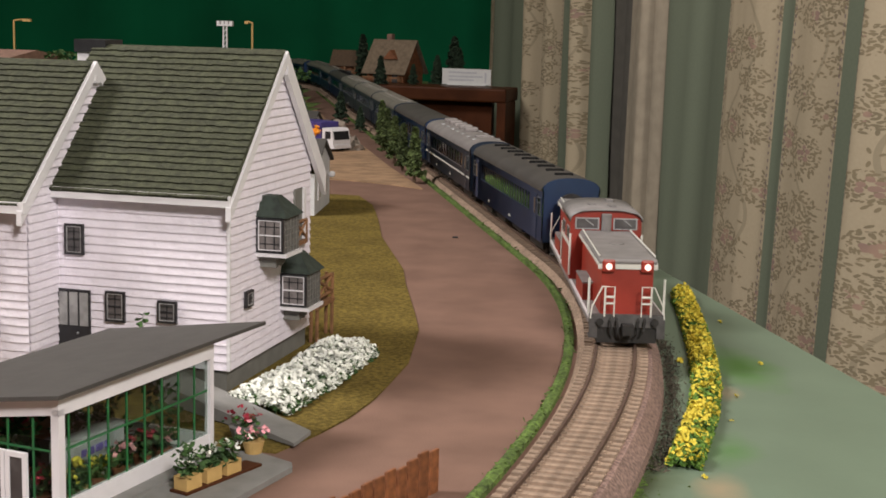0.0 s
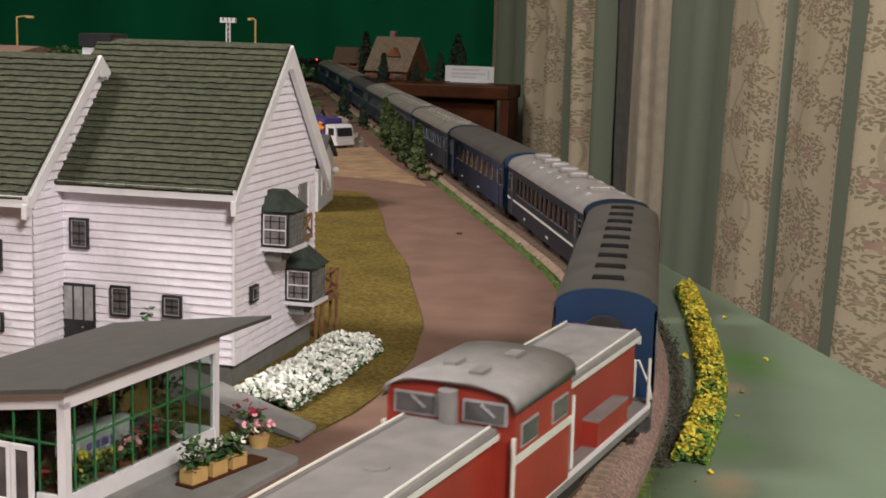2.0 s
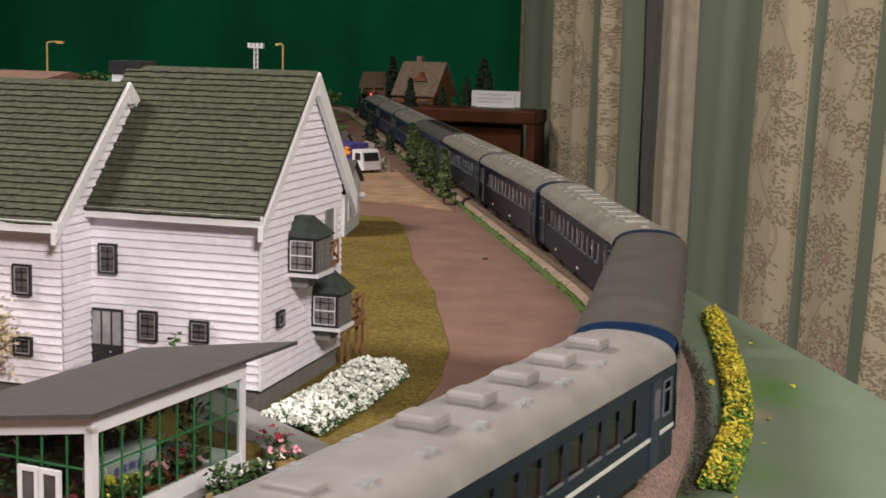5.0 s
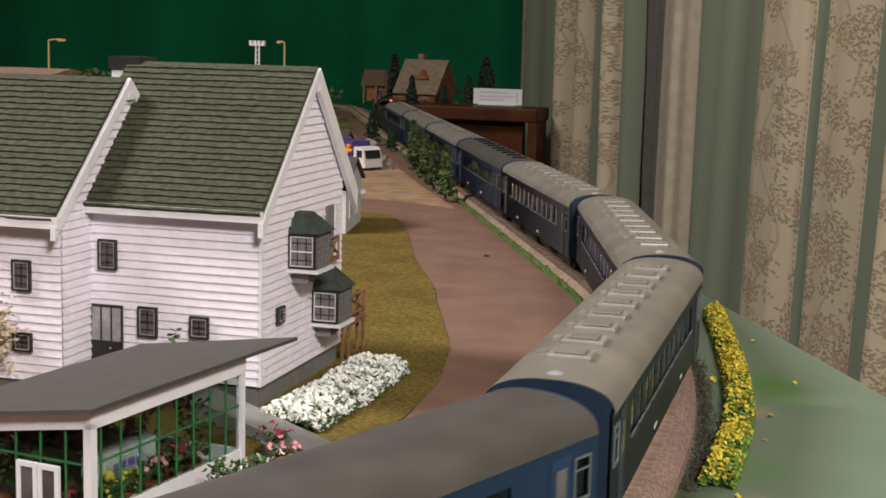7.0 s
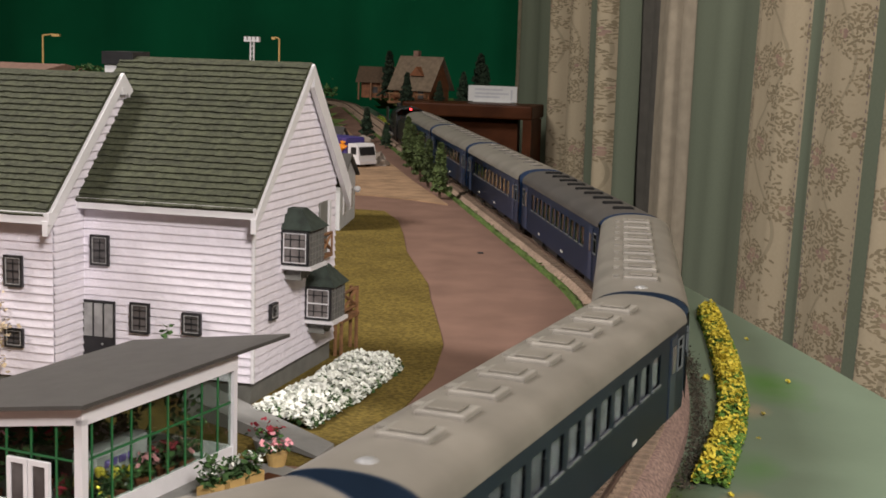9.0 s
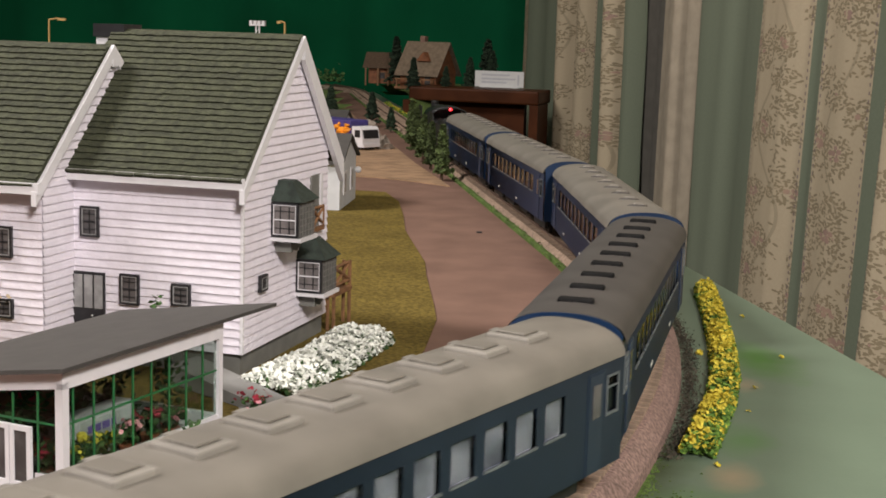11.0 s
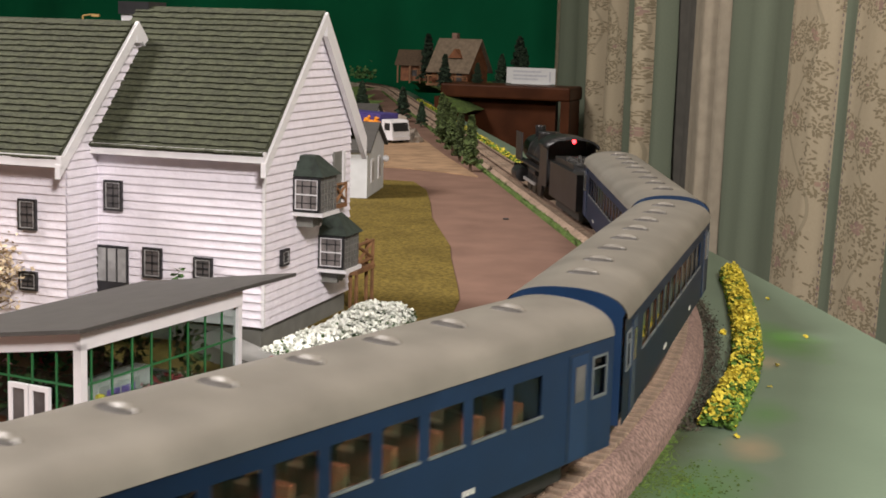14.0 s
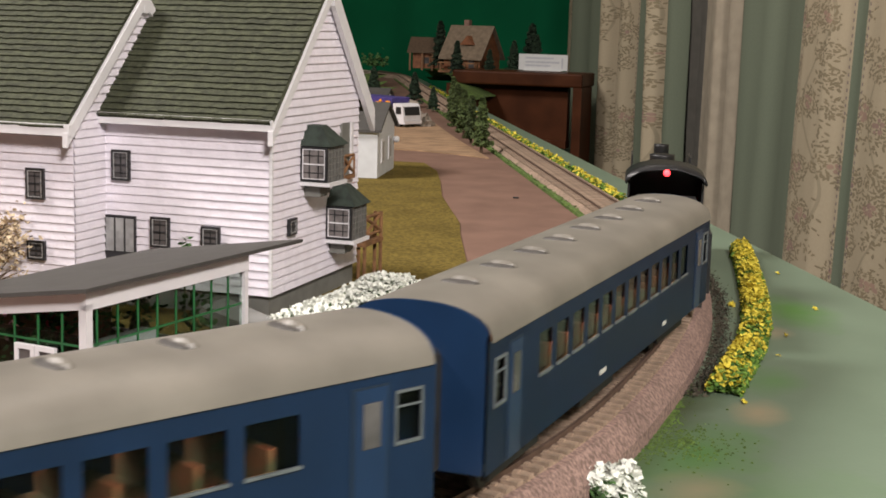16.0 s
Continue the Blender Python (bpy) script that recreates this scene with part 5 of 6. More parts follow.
    for u, v, r, h, fl, pot in ((0.012, 0.012, 0.006, 0.020, None, "terracotta"), (0.022, 0.025, 0.008, 0.024, None, "terracotta"), (0.034, 0.030, 0.008, 0.022, None, "grey"),
                                (0.027, 0.009, 0.004, 0.008, "crimson", "terracotta"), (0.018, 0.007, 0.004, 0.006, "pink", "terracotta"), (0.040, 0.008, 0.004, 0.007, "pink", "terracotta"),
                                (0.052, 0.007, 0.003, 0.006, "yellow", "terracotta"), (0.060, 0.008, 0.003, 0.006, "yellow", "box"), (0.068, 0.006, 0.003, 0.006, "yellow", "box"),
                                (0.072, 0.012, 0.004, 0.008, "crimson", "terracotta"), (0.074, 0.026, 0.005, 0.016, None, "terracotta"), (0.073, 0.040, 0.006, 0.020, "pink", "terracotta"),
                                (0.055, 0.035, 0.008, 0.022, None, "terracotta"), (0.045, 0.045, 0.008, 0.018, "crimson", "terracotta"), (0.010, 0.040, 0.008, 0.02, None, "terracotta")):
        potted(u, v, r, h, "leaf", fl, pot)
    for u, v, h in ((0.0655, 0.0055, 0.0150), (0.0700, 0.0085, 0.0165), (0.0745, 0.0060, 0.0140)):
        p = thing("ball_flower", "round yellow flower on a thin stem inside the conservatory", "flower", "ball flowers")
        w = m @ Vector((u, v, 0.003))
        part("stem", tube(bmesh.new(), (w, w + Vector((0, 0, h - 0.002))), 0.0003, 6), M["leaf"], p)
        bm = bmesh.new()
        clumps(bm, [w + Vector((rng.gauss(0, 0.0005), rng.gauss(0, 0.0005), h - 0.0018 + rng.gauss(0, 0.0005))) for _ in range(14)], 0.0011, rng, 1.0)
        part("bloom", bm, M["yellow"], p)
    put("rear_panel", [(0.002, LV - 0.0035, 0.003, LU - 0.002, LV - 0.002, 0.029)], M["timber"])


conservatory()


def slabs():
    bm = bmesh.new()
    v = [bm.verts.new(p) for p in ((0.0510, -0.0445, 0.0028), (0.0505, -0.0600, 0.0024), (-0.020, -0.0220, 0.0085), (-0.018, -0.0030, 0.0085),
                                   (0.0510, -0.0445, 0.0012), (0.0505, -0.0600, 0.0012), (-0.020, -0.0220, 0.0012), (-0.018, -0.0030, 0.0012))]
    for f in ((0, 1, 2, 3), (7, 6, 5, 4), (0, 4, 5, 1), (1, 5, 6, 2), (2, 6, 7, 3), (3, 7, 4, 0)):
        bm.faces.new([v[i] for i in f])
    bmesh.ops.recalc_face_normals(bm, faces=bm.faces)
    tagged(part("ramp", bm, M["grey"]), "grey slab ramp leading up to the house", "ramp")
    tagged(sheet("terrace_slab", [(0.0568, -0.079), (0.0585, -0.083), (0.053, -0.118), (0.045, -0.16), (0.015, -0.17), (0.02, -0.08), (0.04, -0.071)], 0.0020, M["grey"], 0.003), "grey paving slab under the planters", "paving")
    # planter row on a dark tray
    t = thing("planter_tray", "dark wooden tray holding planters", "tray")
    m = pose(0.0405, -0.101, 0.0020, 0, 0, -17) @ Matrix.Scale(0.84, 4)
    bm = bmesh.new()
    box(bm, -0.0042, -0.024, 0, 0.0042, 0.020, 0.001, m=m)
    part("tray_board", bm, M["wood"], t)
    rng = random.Random(8)
    for k, y in enumerate((-0.0185, -0.007, 0.0045)):
        p = thing("planter_box", "square tan planter box with green plants on the tray", "planter", "planters on the tray")
        bm = bmesh.new()
        box(bm, -0.0032, y - 0.0042, 0.001, 0.0032, y + 0.0042, 0.0062, m=m)
        part("planter_body", bm, M["box"], p)
        bm = bmesh.new()
        petals(bm, [m @ Vector((rng.gauss(0, 0.0018), y + rng.gauss(0, 0.0025), 0.0055 + rng.uniform(0, 1) ** 1.5 * (0.012 if k == 0 else 0.0085))) for _ in range(110)], 0.0011, rng)
        part("foliage", bm, M["leaf"], p)
        bm = bmesh.new()
        petals(bm, [m @ Vector((rng.gauss(0, 0.002), y + rng.gauss(0, 0.003), 0.011 + rng.uniform(0, 0.003))) for _ in range(14)], 0.001, rng)
        part("blossom", bm, M["petal"], p)
    for x, y, fl, big in ((0.0310, -0.058, "crimson", 1.15), (0.0405, -0.073, "pink", 0.8)):
        p = thing("round_planter", "round stone planter with flowers beside the ramp", "planter", "round planters")
        bm = bmesh.new()
        tube(bm, ((x, y, 0.0016), (x, y, 0.0040), (x, y, 0.0064)), 0.0035 * big, 16, 0.0048 * big)
        part("planter_body", bm, M["grey"] if big > 1 else M["box"], p)
        bm = bmesh.new()
        petals(bm, [(x + rng.gauss(0, 0.0025), y + rng.gauss(0, 0.0025), 0.0065 + rng.uniform(0, 0.003)) for _ in range(60)], 0.0008, rng)
        part("foliage", bm, M["leaf"], p)
        bm = bmesh.new()
        petals(bm, [(x + rng.gauss(0, 0.003), y + rng.gauss(0, 0.003), 0.0085 + rng.uniform(0, 0.0028)) for _ in range(24)], 0.0009, rng)
        part("blossom", bm, M[fl], p)
    p = thing("sapling", "small green climbing plant in front of the house", "plant")
    bm = bmesh.new()
    tube(bm, ((-0.032, -0.012, 0.0), (-0.0318, -0.012, 0.03)), 0.0004, 6)
    part("stem", bm, M["leaf"], p)
    bm = bmesh.new()
    petals(bm, [(-0.032 + rng.gauss(0, 0.0016), -0.012 + rng.gauss(0, 0.001), 0.022 + rng.uniform(0, 0.012)) for _ in range(22)], 0.0012, rng)
    part("foliage", bm, M["leaf"], p)


slabs()


def flower_bed(name, label, path, width, height, n, bloom, seed, z=0.0, petal=0.0014, leafy=0.45, category="flower bed"):
    """A bank of leaves with petals on top, along a path."""
    rng = random.Random(seed)
    pts = [Vector((*p, z)) for p in path]
    leaf_at, bloom_at = [], []
    total = sum((b - a).length for a, b in zip(pts, pts[1:]))
    for _ in range(n):
        t = rng.uniform(0, total)
        for a, b in zip(pts, pts[1:]):
            ln = (b - a).length
            if t <= ln:
                break
            t -= ln
        d = (b - a).normalized()
        side = Vector((d.y, -d.x, 0))
        q = rng.uniform(-1, 1)
        prof = (1 - abs(q) ** 3) ** 0.5 * (0.8 + 0.35 * noise.noise((a + d * t) * 120))
        base = a + d * t + side * q * width / 2
        hgt = height * prof
        if rng.random() < leafy + 0.5 * noise.noise((a + d * t + side * q * width / 2) * 75):
            leaf_at.append(base + Vector((0, 0, hgt * rng.uniform(0.1, 0.85))))
        else:
            bloom_at.append(base + Vector((0, 0, hgt * rng.uniform(0.55, 1.05))))
    b = thing(name, label, category)
    bm = bmesh.new()
    petals(bm, leaf_at, petal * 1.1, rng)
    clumps(bm, leaf_at[: len(leaf_at) // 6], petal * 1.2, rng)
    tagged(part("foliage", bm, M["hedgeleaf" if bloom == "yellow" else "leaf"], b), kind="stuff")
    bm = bmesh.new()
    petals(bm, bloom_at, petal, rng)
    tagged(part("blossom", bm, M[bloom], b), kind="stuff")
    return b


flower_bed("white_flower_bed", "bank of white blossoms with green leaves by the house wall", [(0.020, -0.024), (0.0235, 0.025), (0.0235, 0.081)], 0.029, 0.0085, 9000, "petal", 5, z=0.001, petal=0.0010, leafy=0.4)
flower_bed("yellow_flower_hedge", "low hedge of yellow blossoms along the track", [(0.1515, 0.318), (0.163, 0.25), (0.174, 0.175), (0.1815, 0.11), (0.1835, 0.06), (0.1825, 0.02), (0.182, -0.012)], 0.0125, 0.0095, 13500, "yellow", 6, z=-0.008, petal=0.0009, leafy=0.66)
flower_bed("yellow_flower_border", "narrow yellow flower border between track and board edge", [beside(s, 0.034) for s in (-2.2, -1.8, -1.4, -1.0, -0.75, -0.52)], 0.0085, 0.0085, 6500, "yellow", 7, z=-0.008, petal=0.0014, leafy=0.72)
flower_bed("white_flower_clump", "clump of white blossoms on the green board", [(0.159, -0.134), (0.171, -0.127)], 0.015, 0.008, 700, "petal", 15, z=-0.008, leafy=0.25)


def loose_petals():
    rng = random.Random(17)
    for x, y, r in ((0.1788, 0.253, 0.0016), (0.203, 0.1618, 0.0014), (0.1655, 0.1536, 0.0022), (0.1952, 0.0574, 0.0009), (0.195, 0.097, 0.0012), (0.19, -0.02, 0.0016)):
        p = thing("fallen_petal", "yellow petal fallen on the green board", "petal", "fallen petals")
        bm = bmesh.new()
        petals(bm, [(x + rng.gauss(0, r * 0.4), y + rng.gauss(0, r * 0.4), -0.0075 + rng.uniform(0, 0.0008)) for _ in range(5)], r * 0.6, rng)
        part("petal", bm, M["yellow"], p)
    bm = bmesh.new()
    box(bm, -0.002, -0.0011, 0, 0.002, 0.0011, 0.0011, m=pose(-0.0165, 0.437, 0, 0, 0, 20), bevel=0.0004)
    tagged(part("pebble", bm, M["underframe"]), "small dark pebble lying on the brown roadway", "pebble")


loose_petals()


def scatter_patch(pts, material, name, label):
    """Thin uneven dusting of coloured scatter on the board: many grains."""
    rng = random.Random(len(name) * 7)
    bm = bmesh.new()
    for x, y, rx, ry, n in pts:
        for _ in range(n):
            a, r = rng.uniform(0, 6.28), abs(rng.gauss(0, 0.55))
            p = Vector((x + rx * r * math.cos(a), y + ry * r * math.sin(a), -0.0079))
            s = rng.uniform(0.0002, 0.0005)
            v = [bm.verts.new(p + Vector(q) * s) for q in ((-1, -1, 0), (1, -1, 0), (1, 1, 0), (-1, 1, 0), (0, 0, 1.1))]
            for f in ((0, 1, 4), (1, 2, 4), (2, 3, 4), (3, 0, 4)):
                bm.faces.new([v[i] for i in f])
    tagged(part(name, bm, material), label, "scatter", kind="stuff")


scatter_patch([(0.178, -0.075, 0.02, 0.03, 500), (0.168, -0.05, 0.005, 0.05, 900)], M["verge"], "green_scatter", "thin dusting of green scatter on the board")


# ---- trees ----
def conifer(x, y, z, h, r, material, label, seed, group="row of conifers", lobes=1):
    rng = random.Random(seed)
    t = thing("conifer_tree", label, "tree", group)
    bm = bmesh.new()
    tube(bm, ((x, y, z), (x + rng.gauss(0, 0.0003), y, z + h * 0.5), (x, y, z + h * 0.96)), h * 0.035, 8, h * 0.006)
    for k in range(10):
        a, zz = rng.uniform(0, 6.28), z + h * rng.uniform(0.18, 0.7)
        q = r * (1 - (zz - z) / h) * 0.8
        tube(bm, ((x, y, zz), (x + q * math.cos(a), y + q * math.sin(a), zz + h * 0.02)), h * 0.008, 5, h * 0.003)
    part("trunk", bm, M["trunk"], t)
    bm = bmesh.new()
    pts = []
    for _ in range(950):
        f = rng.uniform(0, 1) ** 0.8
        zz = z + h * (0.14 + 0.86 * f)
        prof = r * (1.0 - f) ** 0.75 * (0.75 + 0.35 * math.sin(f * 34 + seed) * (1 - f)) + r * 0.05
        a = rng.uniform(0, 6.28)
        prof *= 0.8 + 0.4 * noise.noise((math.cos(a) * 2 + seed, math.sin(a) * 2, f * 9))
        q = prof * rng.uniform(0.35, 1.0) ** 0.5
        pts.append(Vector((x + q * math.cos(a), y + q * math.sin(a), zz - 0.25 * q)))
    petals(bm, pts, h * 0.045, rng)
    clumps(bm, pts[:330], h * 0.03, rng)
    part("crown", bm, material, t)
    return t


def trees():
    for k, (x, y, h, r) in enumerate(((-0.1335, 0.745, 0.050, 0.0112), (-0.171, 0.835, 0.046, 0.0098), (-0.2025, 0.912, 0.048, 0.0104), (-0.233, 0.985, 0.050, 0.0108), (-0.262, 1.06, 0.054, 0.0118))):
        conifer(x, y, 0.001, h, r, M["conifer"], "small green model conifer beside the track", 30 + k)
    for k, (x, y, h, r) in enumerate(((-0.418, 1.37, 0.046, 0.016), (-0.36, 1.28, 0.032, 0.012), (-0.502, 1.43, 0.05, 0.016), (-0.47, 1.36, 0.034, 0.012))):
        conifer(x, y, 0.001, h, r, M["darkfir"], "dark green model fir behind the yard", 50 + k, "firs behind the yard")
    for k, (x, y, h, r) in enumerate(((-0.615, 2.08, 0.09, 0.022), (-0.502, 1.83, 0.058, 0.018), (-0.452, 1.86, 0.045, 0.014), (-0.425, 1.92, 0.06, 0.018), (-0.77, 1.95, 0.055, 0.02), (-0.452, 2.15, 0.09, 0.028), (-0.43, 2.1, 0.07, 0.022))):
        conifer(x, y, 0.028, h, r, M["darkfir"], "dark fir standing beside the log houses", 70 + k, "firs by the log houses")
    rng = random.Random(5)
    t = thing("green_bush", "light green bush near the log house", "bush")
    bm = bmesh.new()
    pts = [(-0.70 + rng.gauss(0, 0.01), 1.95 + rng.gauss(0, 0.01), 0.036 + abs(rng.gauss(0, 0.009))) for _ in range(160)]
    petals(bm, pts, 0.003, rng)
    clumps(bm, pts[:50], 0.003, rng)
    part("crown", bm, M["leaf"], t)
    # dry tree in front of the wing
    t = thing("dry_tree", "bare beige dried-plant tree in front of the house wing", "tree")
    bm = bmesh.new()
    x0, y0 = -0.104, -0.036
    tube(bm, ((x0, y0, 0), (x0 + 0.001, y0, 0.022)), 0.0012, 8, 0.0008)
    pts = []
    for _ in range(60):
        a, b2 = rng.uniform(0, 6.28), rng.uniform(0.1, 1.2)
        ln = rng.uniform(0.008, 0.016)
        s = Vector((x0, y0, rng.uniform(0.012, 0.03)))
        e = s + Vector((math.cos(a) * math.cos(b2), math.sin(a) * math.cos(b2), math.sin(b2))) * ln
        tube(bm, (s, e), 0.0003, 4, 0.0002)
        pts.append(e)
    part("trunk", bm, M["trunk"], t)
    bm = bmesh.new()
    tips = [p + Vector((rng.gauss(0, 0.0028), rng.gauss(0, 0.0028), rng.gauss(0, 0.0028))) for p in pts for _ in range(14)]
    petals(bm, tips, 0.0009, rng)
    part("crown", bm, M["cream"], t)


trees()


# ---- small buildings ----
def gabled(name, label, x, y, z, rz, lx, ly, ze, zr, wall, roof, over=0.004, windows=(), category="house"):
    """A house with its ridge along its own x."""
    h = thing(name, label, category, x=x, y=y, z=z, rz=rz)
    part("wall", prism(bmesh.new(), [(0, 0), (ly, 0), (ly, ze), (ly / 2, zr), (0, ze)], "x", 0, lx), wall, h)
    sl = (zr - ze) / (ly / 2)
    for a, b in ((-over, ly / 2), (ly + over, ly / 2)):
        part("roof", prism(bmesh.new(), [(a, ze - over * sl), (b, zr), (b, zr + 0.0022), (a, ze - over * sl + 0.0022)], "x", -over, lx + over), roof, h)
    for face, u, v, w, hh in windows:
        if face == "x":
            win = part("window", boxes((lx, u, v, lx + 0.0008, u + w, v + hh)), M["white"], h)
            part("pane", boxes((lx + 0.0008, u + w * 0.16, v + hh * 0.1, lx + 0.0011, u + w * 0.84, v + hh * 0.9)), M["paneg"], win)
        else:
            win = part("window", boxes((u, -0.0008, v, u + w, 0, v + hh)), M["timber"], h)
            part("pane", boxes((u + w * 0.16, -0.0011, v + hh * 0.12, u + w * 0.84, -0.0008, v + hh * 0.88)), M["pane"], win)
    return h


def buildings():
    g = gabled("white_shed", "small white shed with dark grey gable roof", -0.222, 0.478, 0.001, 11, 0.082, 0.08, 0.036, 0.0535, M["shedwall"], M["dkgrey"], 0.003,
               [("x", 0.016, 0.010, 0.012, 0.018), ("x", 0.05, 0.010, 0.012, 0.018)], "shed")
    bm = bmesh.new()
    bmesh.ops.create_icosphere(bm, subdivisions=2, radius=0.0028, matrix=Matrix.Translation((0.0845, 0.076, 0.024)))
    part("wall_lamp", bm, M["white"], g)
    gabled("white_hut", "little white hut with dark roof behind the shed", -0.41, 1.06, 0.001, 10, 0.06, 0.05, 0.026, 0.036, M["shedwall"], M["dkgrey"], 0.003, (), "shed")
    # log houses far off
    c = gabled("log_house", "brown log house with pale shingle roof and dormer", -0.558, 1.93, 0.03, -14, 0.075, 0.07, 0.034, 0.082, M["log"], M["thatch"], 0.008,
               [("y", 0.012, 0.006, 0.016, 0.02), ("y", 0.05, 0.006, 0.016, 0.02)])
    part("dormer", prism(bmesh.new(), [(0.03, 0.05), (0.058, 0.05), (0.044, 0.066)], "y", 0.004, 0.03), M["log"], c)
    part("chimney", boxes((0.02, 0.034, 0.075, 0.03, 0.044, 0.094)), M["brick"], c)
    part("veranda", boxes((0.0, -0.02, 0.0, 0.085, 0.0, 0.004)), M["timber"], c)
    for x in (0.004, 0.03, 0.055, 0.08):
        part("veranda_post", boxes((x - 0.0015, -0.019, 0.004, x + 0.0015, -0.016, 0.018)), M["timber"], c)
    part("veranda_rail", boxes((0.0, -0.019, 0.0165, 0.085, -0.0165, 0.019)), M["timber"], c)
    c = gabled("log_cabin", "low brown log cabin with dark roof", -0.688, 2.13, 0.028, 10, 0.065, 0.07, 0.036, 0.058, M["log"], M["trunk"], 0.01, [("y", 0.02, 0.008, 0.015, 0.015)])
    part("chimney", boxes((0.050, 0.03, 0.045, 0.058, 0.04, 0.074)), M["brick"], c)
    for x in (-0.004, 0.02, 0.04):
        part("porch_post", boxes((x - 0.0015, -0.0095, -0.004, x + 0.0015, -0.0065, 0.030)), M["timber"], c)
    # roofline of a brown station building behind the house
    s = thing("station_building", "long low station building with brown tiled roof", "building")
    part("wall", boxes((-0.95, 0.62, 0.0, -0.50, 0.75, 0.098)), M["shedwall"], s)
    part("roof", prism(bmesh.new(), [(0.61, 0.098), (0.76, 0.098), (0.74, 0.106), (0.685, 0.113), (0.63, 0.106)], "x", -0.96, -0.487), M["brick"], s)
    rng = random.Random(4)
    b = thing("roof_greenery", "grey-green shrub beside the station roof", "bush")
    bm = bmesh.new()
    petals(bm, [(-0.47 + rng.gauss(0, 0.008), 0.70 + rng.gauss(0, 0.006), rng.uniform(0.0, 1) ** 0.3 * 0.112) for _ in range(260)], 0.0024, rng)
    part("crown", bm, M["leaf"], b)


buildings()


def lamps():
    for x, y, zt, arm, two in ((-0.584, 1.35, 0.140, 0.012, True), (-0.543, 1.35, 0.140, -0.011, False), (-0.917, 1.35, 0.1345, 0.028, False)):
        l = thing("platform_lamp", "slender pale lamp mast standing behind the house", "street lamp", "lamp masts", x, y, 0.0)
        bm = bmesh.new()
        if two:
            for dx in (-0.0035, 0.0035):
                tube(bm, ((dx, 0, 0), (dx * 0.7, 0, zt - 0.004)), 0.0012, 6)
            for k in range(9):
                z = zt * (0.5 + 0.05 * k)
                tube(bm, ((-0.003, 0, z), (0.003, 0, z + 0.006)), 0.0006, 5)
        else:
            tube(bm, ((0, 0, 0), (0, 0, zt)), 0.0018, 8, 0.0013)
        part("mast", bm, M["white"] if two else M["box"], l)
        bm = bmesh.new()
        if two:
            box(bm, -0.0115, -0.003, zt - 0.005, 0.0115, 0.003, zt - 0.003)
            for dx in (-0.0095, -0.003, 0.003, 0.0095):
                box(bm, dx - 0.002, -0.003, zt - 0.003, dx + 0.002, 0.003, zt + 0.002)
        else:
            tube(bm, ((0, 0, zt), (arm * 0.5, 0, zt + 0.002), (arm, 0, zt + 0.001)), 0.0012, 6)
            box(bm, min(arm * 0.55, arm), -0.002, zt - 0.001, max(arm * 0.55, arm), 0.002, zt + 0.0025)
        part("lamp_head", bm, M["white"] if two else M["box"], l)


lamps()


def truck():
    t = thing("delivery_truck", "white cab truck with purple box body and orange load", "truck", x=-0.333, y=1.020, z=0.0012, rz=-27)
    bm = bmesh.new()
    prism(bm, [(0.030, 0.0035), (0.0475, 0.0035), (0.0478, 0.012), (0.0455, 0.0235), (0.043, 0.0262), (0.030, 0.0262)], "y", -0.0135, 0.0135)
    cab = part("cab", bm, M["white"], t, "white rounded truck cab")
    part("windscreen", prism(bmesh.new(), [(0.0479, 0.0135), (0.0484, 0.0135), (0.0462, 0.0228), (0.0457, 0.0228)], "y", -0.0115, 0.0115), M["black"], cab)
    for y in (-0.0139, 0.0136):
        part("side_window", boxes((0.035, y, 0.0145, 0.0435, y + 0.0003, 0.0225)), M["black"], cab)
    part("bumper", boxes((0.0475, -0.0133, 0.0035, 0.0492, 0.0133, 0.0075)), M["white"], cab)
    part("chassis", boxes((-0.045, -0.010, 0.004, 0.034, 0.010, 0.0075)), M["underframe"], t)
    bm = bmesh.new()
    box(bm, -0.055, -0.0145, 0.0075, 0.028, 0.0145, 0.0325, bevel=0.001)
    part("box_body", bm, M["purple"], t, "purple box body")
    rng = random.Random(1)
    bm = bmesh.new()
    clumps(bm, [(0.006 + rng.uniform(0, 0.02), -0.0155 + rng.gauss(0, 0.0012), 0.017 + rng.uniform(0, 0.012)) for _ in range(26)], 0.003, rng)
    part("load", bm, M["orange"], t, "orange and yellow load")
    for x in (0.037, -0.03):
        for y in (-0.0125, 0.0095):
            w = part("wheel", tube(bmesh.new(), ((x, y, 0.0055), (x, y + 0.003, 0.0055)), 0.0055, 18), M["underframe"], t)
            part("rim", tube(bmesh.new(), ((x, y - 0.0002, 0.0055), (x, y + 0.0032, 0.0055)), 0.0026, 12), M["alu"], w)


truck()


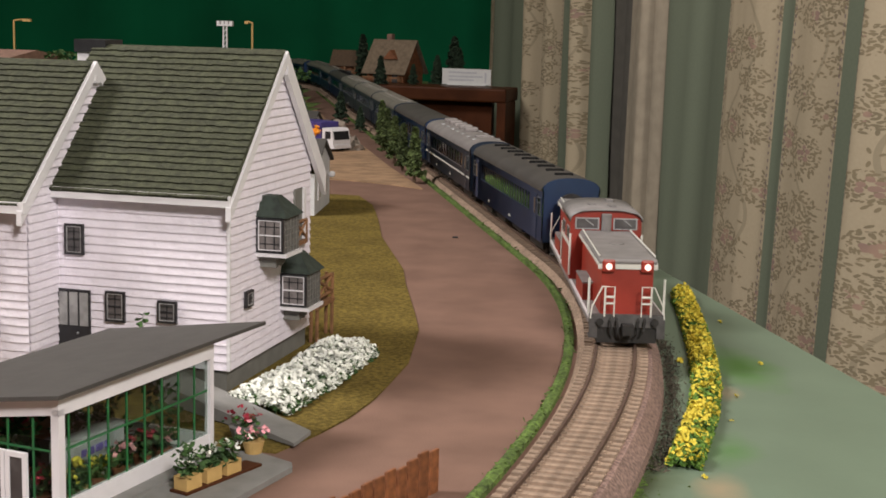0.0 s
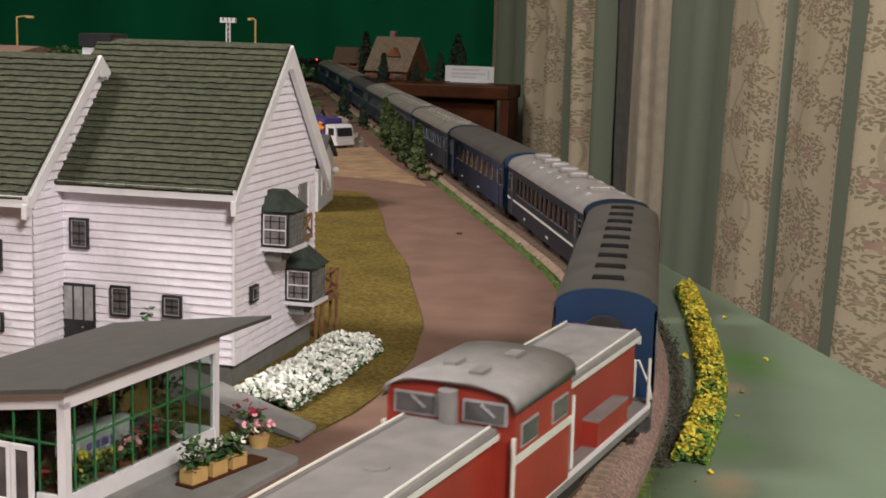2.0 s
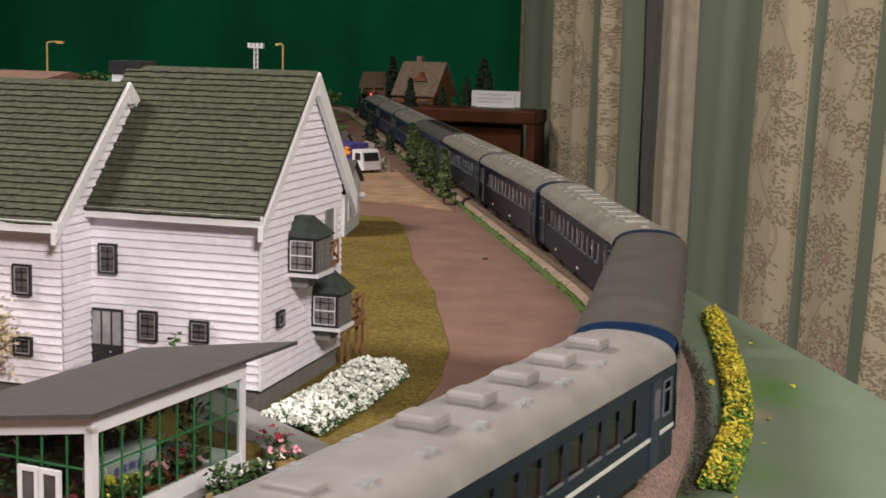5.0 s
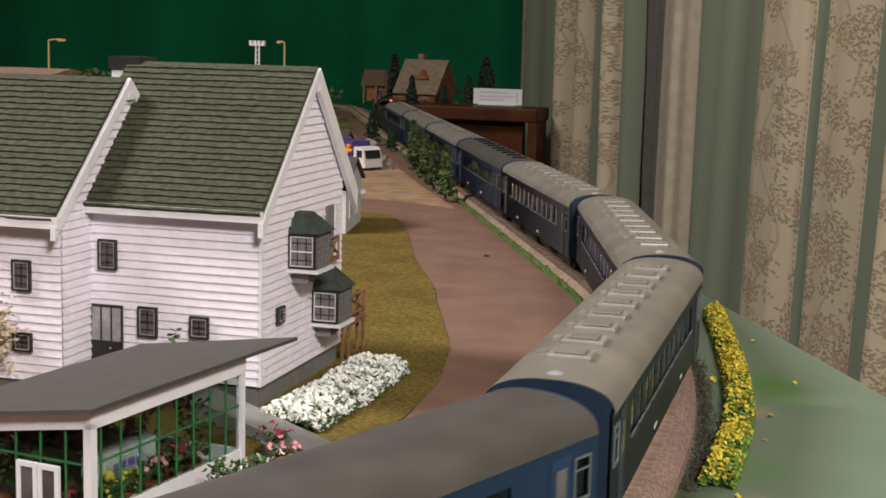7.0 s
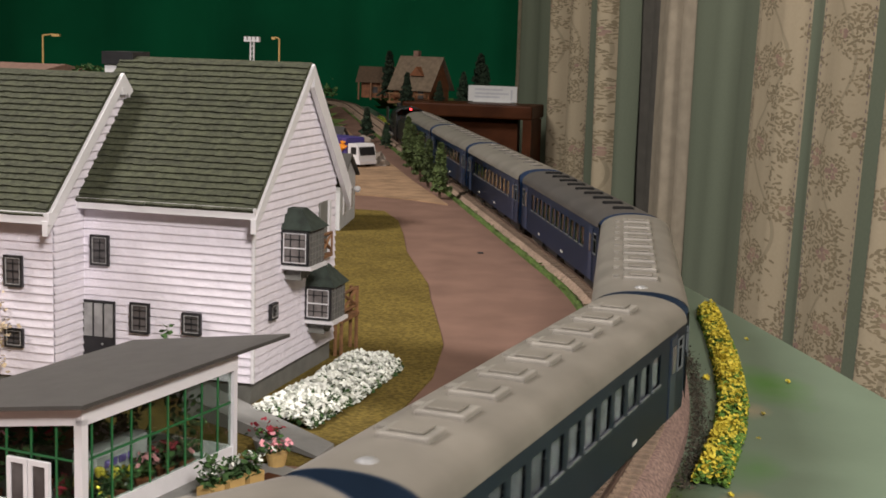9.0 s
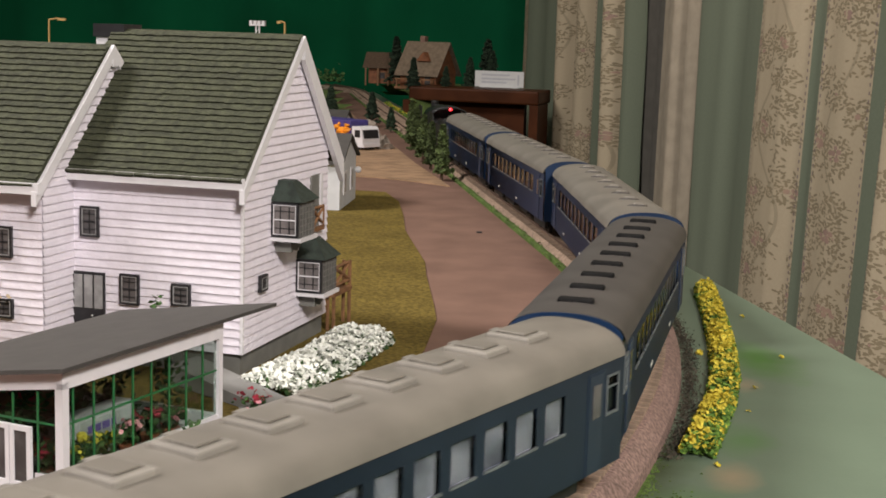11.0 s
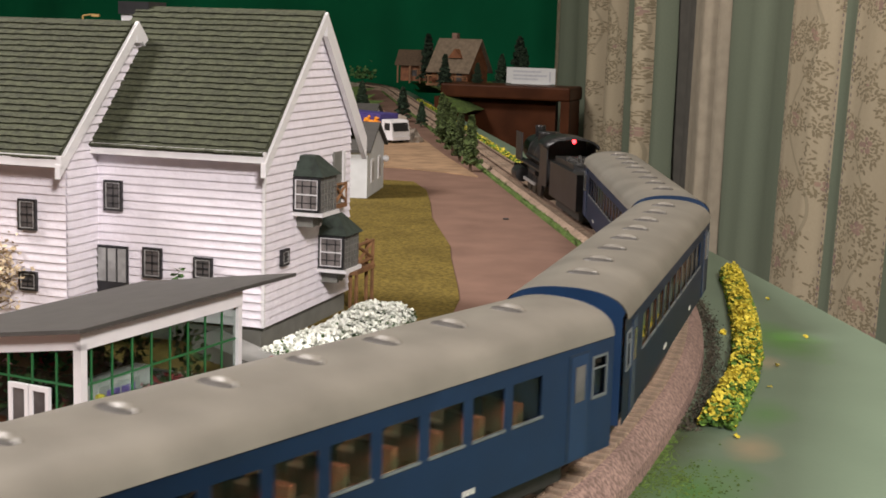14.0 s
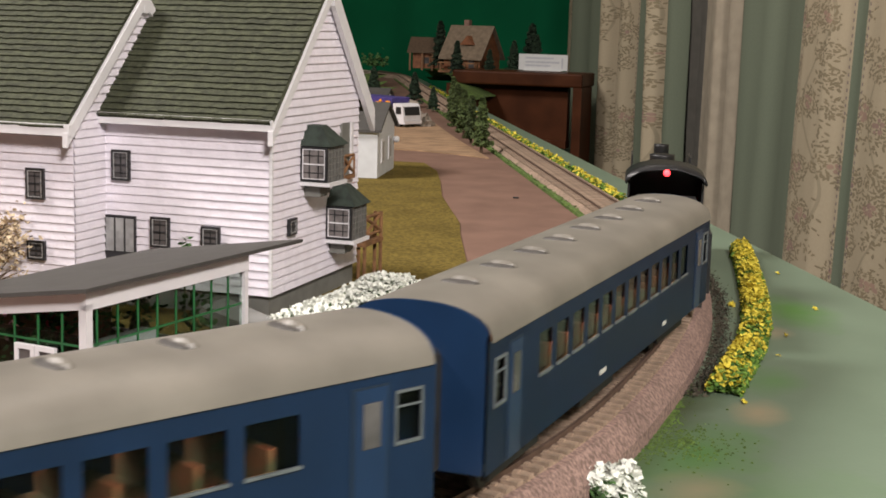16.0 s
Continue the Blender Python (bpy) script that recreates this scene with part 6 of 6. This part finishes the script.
def sign_and_chair():
    s = thing("standing_card", "white printed card standing at the board's edge", "sign", x=-0.410, y=1.9, z=0.0405, rz=2)
    bm = bmesh.new()
    box(bm, 0, -0.001, 0, 0.087, 0.001, 0.0275)
    part("card", bm, M["paper"], s)
    part("foot", boxes((0.01, -0.008, -0.001, 0.077, 0.012, 0.0)), M["paper"], s)
    for x, z, w in ((0.012, 0.0195, 0.05), (0.012, 0.0125, 0.06), (0.012, 0.0065, 0.045)):
        part("text_bar", boxes((x, -0.0014, z, x + w, -0.001, z + 0.003)), M["ink"], s)
    part("text_bar", boxes((0.076, -0.0014, 0.004, 0.079, -0.001, 0.022)), M["ink"], s)
    # wooden bench back beside the table
    c = thing("wooden_bench", "dark brown wooden bench back standing beside the table", "bench")
    bm = bmesh.new()
    box(bm, -0.50, 1.80, 0.0165, -0.2735, 1.90, 0.0395, bevel=0.003)
    part("top_rail", bm, M["wood"], c)
    part("panel", boxes((-0.49, 1.835, -0.075, -0.305, 1.855, 0.0165)), M["wood"], c)
    part("lower_rail", boxes((-0.49, 1.83, -0.088, -0.305, 1.86, -0.075)), M["wood"], c)
    part("post", boxes((-0.2885, 1.80, -0.8, -0.2735, 1.88, 0.0165)), M["wood"], c)
    part("post", boxes((-0.51, 1.80, -0.8, -0.49, 1.88, 0.0165)), M["wood"], c)
    part("seat", boxes((-0.51, 1.86, -0.42, -0.249, 2.2, -0.39)), M["wood"], c)
    part("back_leg", boxes((-0.52, 2.16, -0.8, -0.49, 2.2, -0.42)), M["wood"], c)
    part("back_leg", boxes((-0.262, 2.16, -0.8, -0.232, 2.2, -0.42)), M["wood"], c)
    # brown window post at the end of the curtain
    part("end_post", boxes((-0.345, 2.38, -0.8, -0.325, 2.42, 1.2)), M["wood"], None).name = "trim"
    tagged(bpy.data.objects["trim"], "brown wooden trim beside the backdrop", "trim", kind="structure")


sign_and_chair()


def fence():
    f = thing("picket_fence", "reddish brown wooden picket fence beside the track", "fence")
    rng = random.Random(9)
    a, b = Vector((0.1085, -0.0885, 0)), Vector((0.088, -0.165, 0))
    d = (b - a)
    ang = math.degrees(math.atan2(d.y, d.x))
    n = 13
    me = bpy.data.meshes.new("picket")
    bm = bmesh.new()
    box(bm, -0.0027, -0.0006, 0.0, 0.0027, 0.0006, 0.0148, bevel=0.0003)
    bm.to_mesh(me)
    bm.free()
    me.materials.append(M["fence"])
    for i in range(n):
        p = a + d * (i / (n - 1))
        o = new("picket", me)
        o.parent = f
        o.matrix_basis = pose(p.x, p.y, 0, 0, 0, ang + rng.uniform(-4, 4)) @ Matrix.Diagonal((1, 1, rng.uniform(0.93, 1.07), 1))
    for z in (0.004, 0.0105):
        bm = bmesh.new()
        box(bm, 0, -0.0014, z, d.length, -0.0006, z + 0.0014, m=pose(a.x, a.y, 0, 0, 0, ang))
        part("rail", bm, M["fence"], f)


fence()


def far_ground():
    """Raised green bank with rocks and a low stone-edged loop by the log houses."""
    rng = random.Random(12)
    bm = bmesh.new()
    nx, ny = 26, 20
    vs = []
    for i in range(nx + 1):
        row = []
        for j in range(ny + 1):
            u, w = i / nx, j / ny
            y = 1.72 + 0.62 * w
            x = -0.85 + 0.42 * u
            edge = min(u, 1 - u, w * 1.4, (1 - w)) * 5
            z = -0.004 + 0.033 * min(1, max(0, edge)) + 0.003 * noise.noise((x * 30, y * 30, 0))
            row.append(bm.verts.new((x, y, z)))
        vs.append(row)
    for i in range(nx):
        for j in range(ny):
            c = vs[i][j].co
            if c.x > 0.075 - 0.436 * (c.y - 0.354) + 0.045:
                f = bm.faces.new((vs[i][j], vs[i + 1][j], vs[i + 1][j + 1], vs[i][j + 1]))
                f.smooth = True
    loose = [v for v in bm.verts if not v.link_faces]
    bmesh.ops.delete(bm, geom=loose, context="VERTS")
    tagged(part("bank_ground", bm, M["verge"]), "raised green bank under the log houses", "ground", kind="structure")
    for k in range(9):
        s = rng.uniform(-1.5, -0.95)
        x, y = beside(s, -0.05 + rng.uniform(-0.03, 0.0))
        r = thing("rock", "rough beige model rock near the track", "rock", "rocks by the track")
        bm = bmesh.new()
        res = bmesh.ops.create_icosphere(bm, subdivisions=2, radius=0.011)
        for v in res["verts"]:
            v.co = Vector((x, y, 0.003)) + v.co * (0.7 + 0.7 * noise.noise(v.co * 120 + Vector((k, 0, 0)))) * Vector((1, 1, 0.9)).length / 1.7
        part("stone", bm, M["rock"], r)
    # stone edging of the far loop
    for rad, h in ((0.15, 0.016), (0.20, 0.022)):
        bm = bmesh.new()
        prev = None
        for i in range(41):
            a = math.radians(-100 + 150 * i / 40)
            x, y = -0.98 + rad * 1.3 * math.cos(a), 1.95 + rad * math.sin(a)
            ring = [bm.verts.new(p) for p in ((x, y, 0), (x, y, h), (x + 0.012 * math.cos(a), y + 0.012 * math.sin(a), h), (x + 0.012 * math.cos(a), y + 0.012 * math.sin(a), 0))]
            if prev:
                for q in range(3):
                    bm.faces.new((prev[q], ring[q], ring[q + 1], prev[q + 1]))
            prev = ring
        bmesh.ops.recalc_face_normals(bm, faces=bm.faces)
        tagged(part("stone_edging", bm, M["tanwall"]), "pale stone edging of the far loop", "edging", kind="structure")


far_ground()
sleepers()


motions()
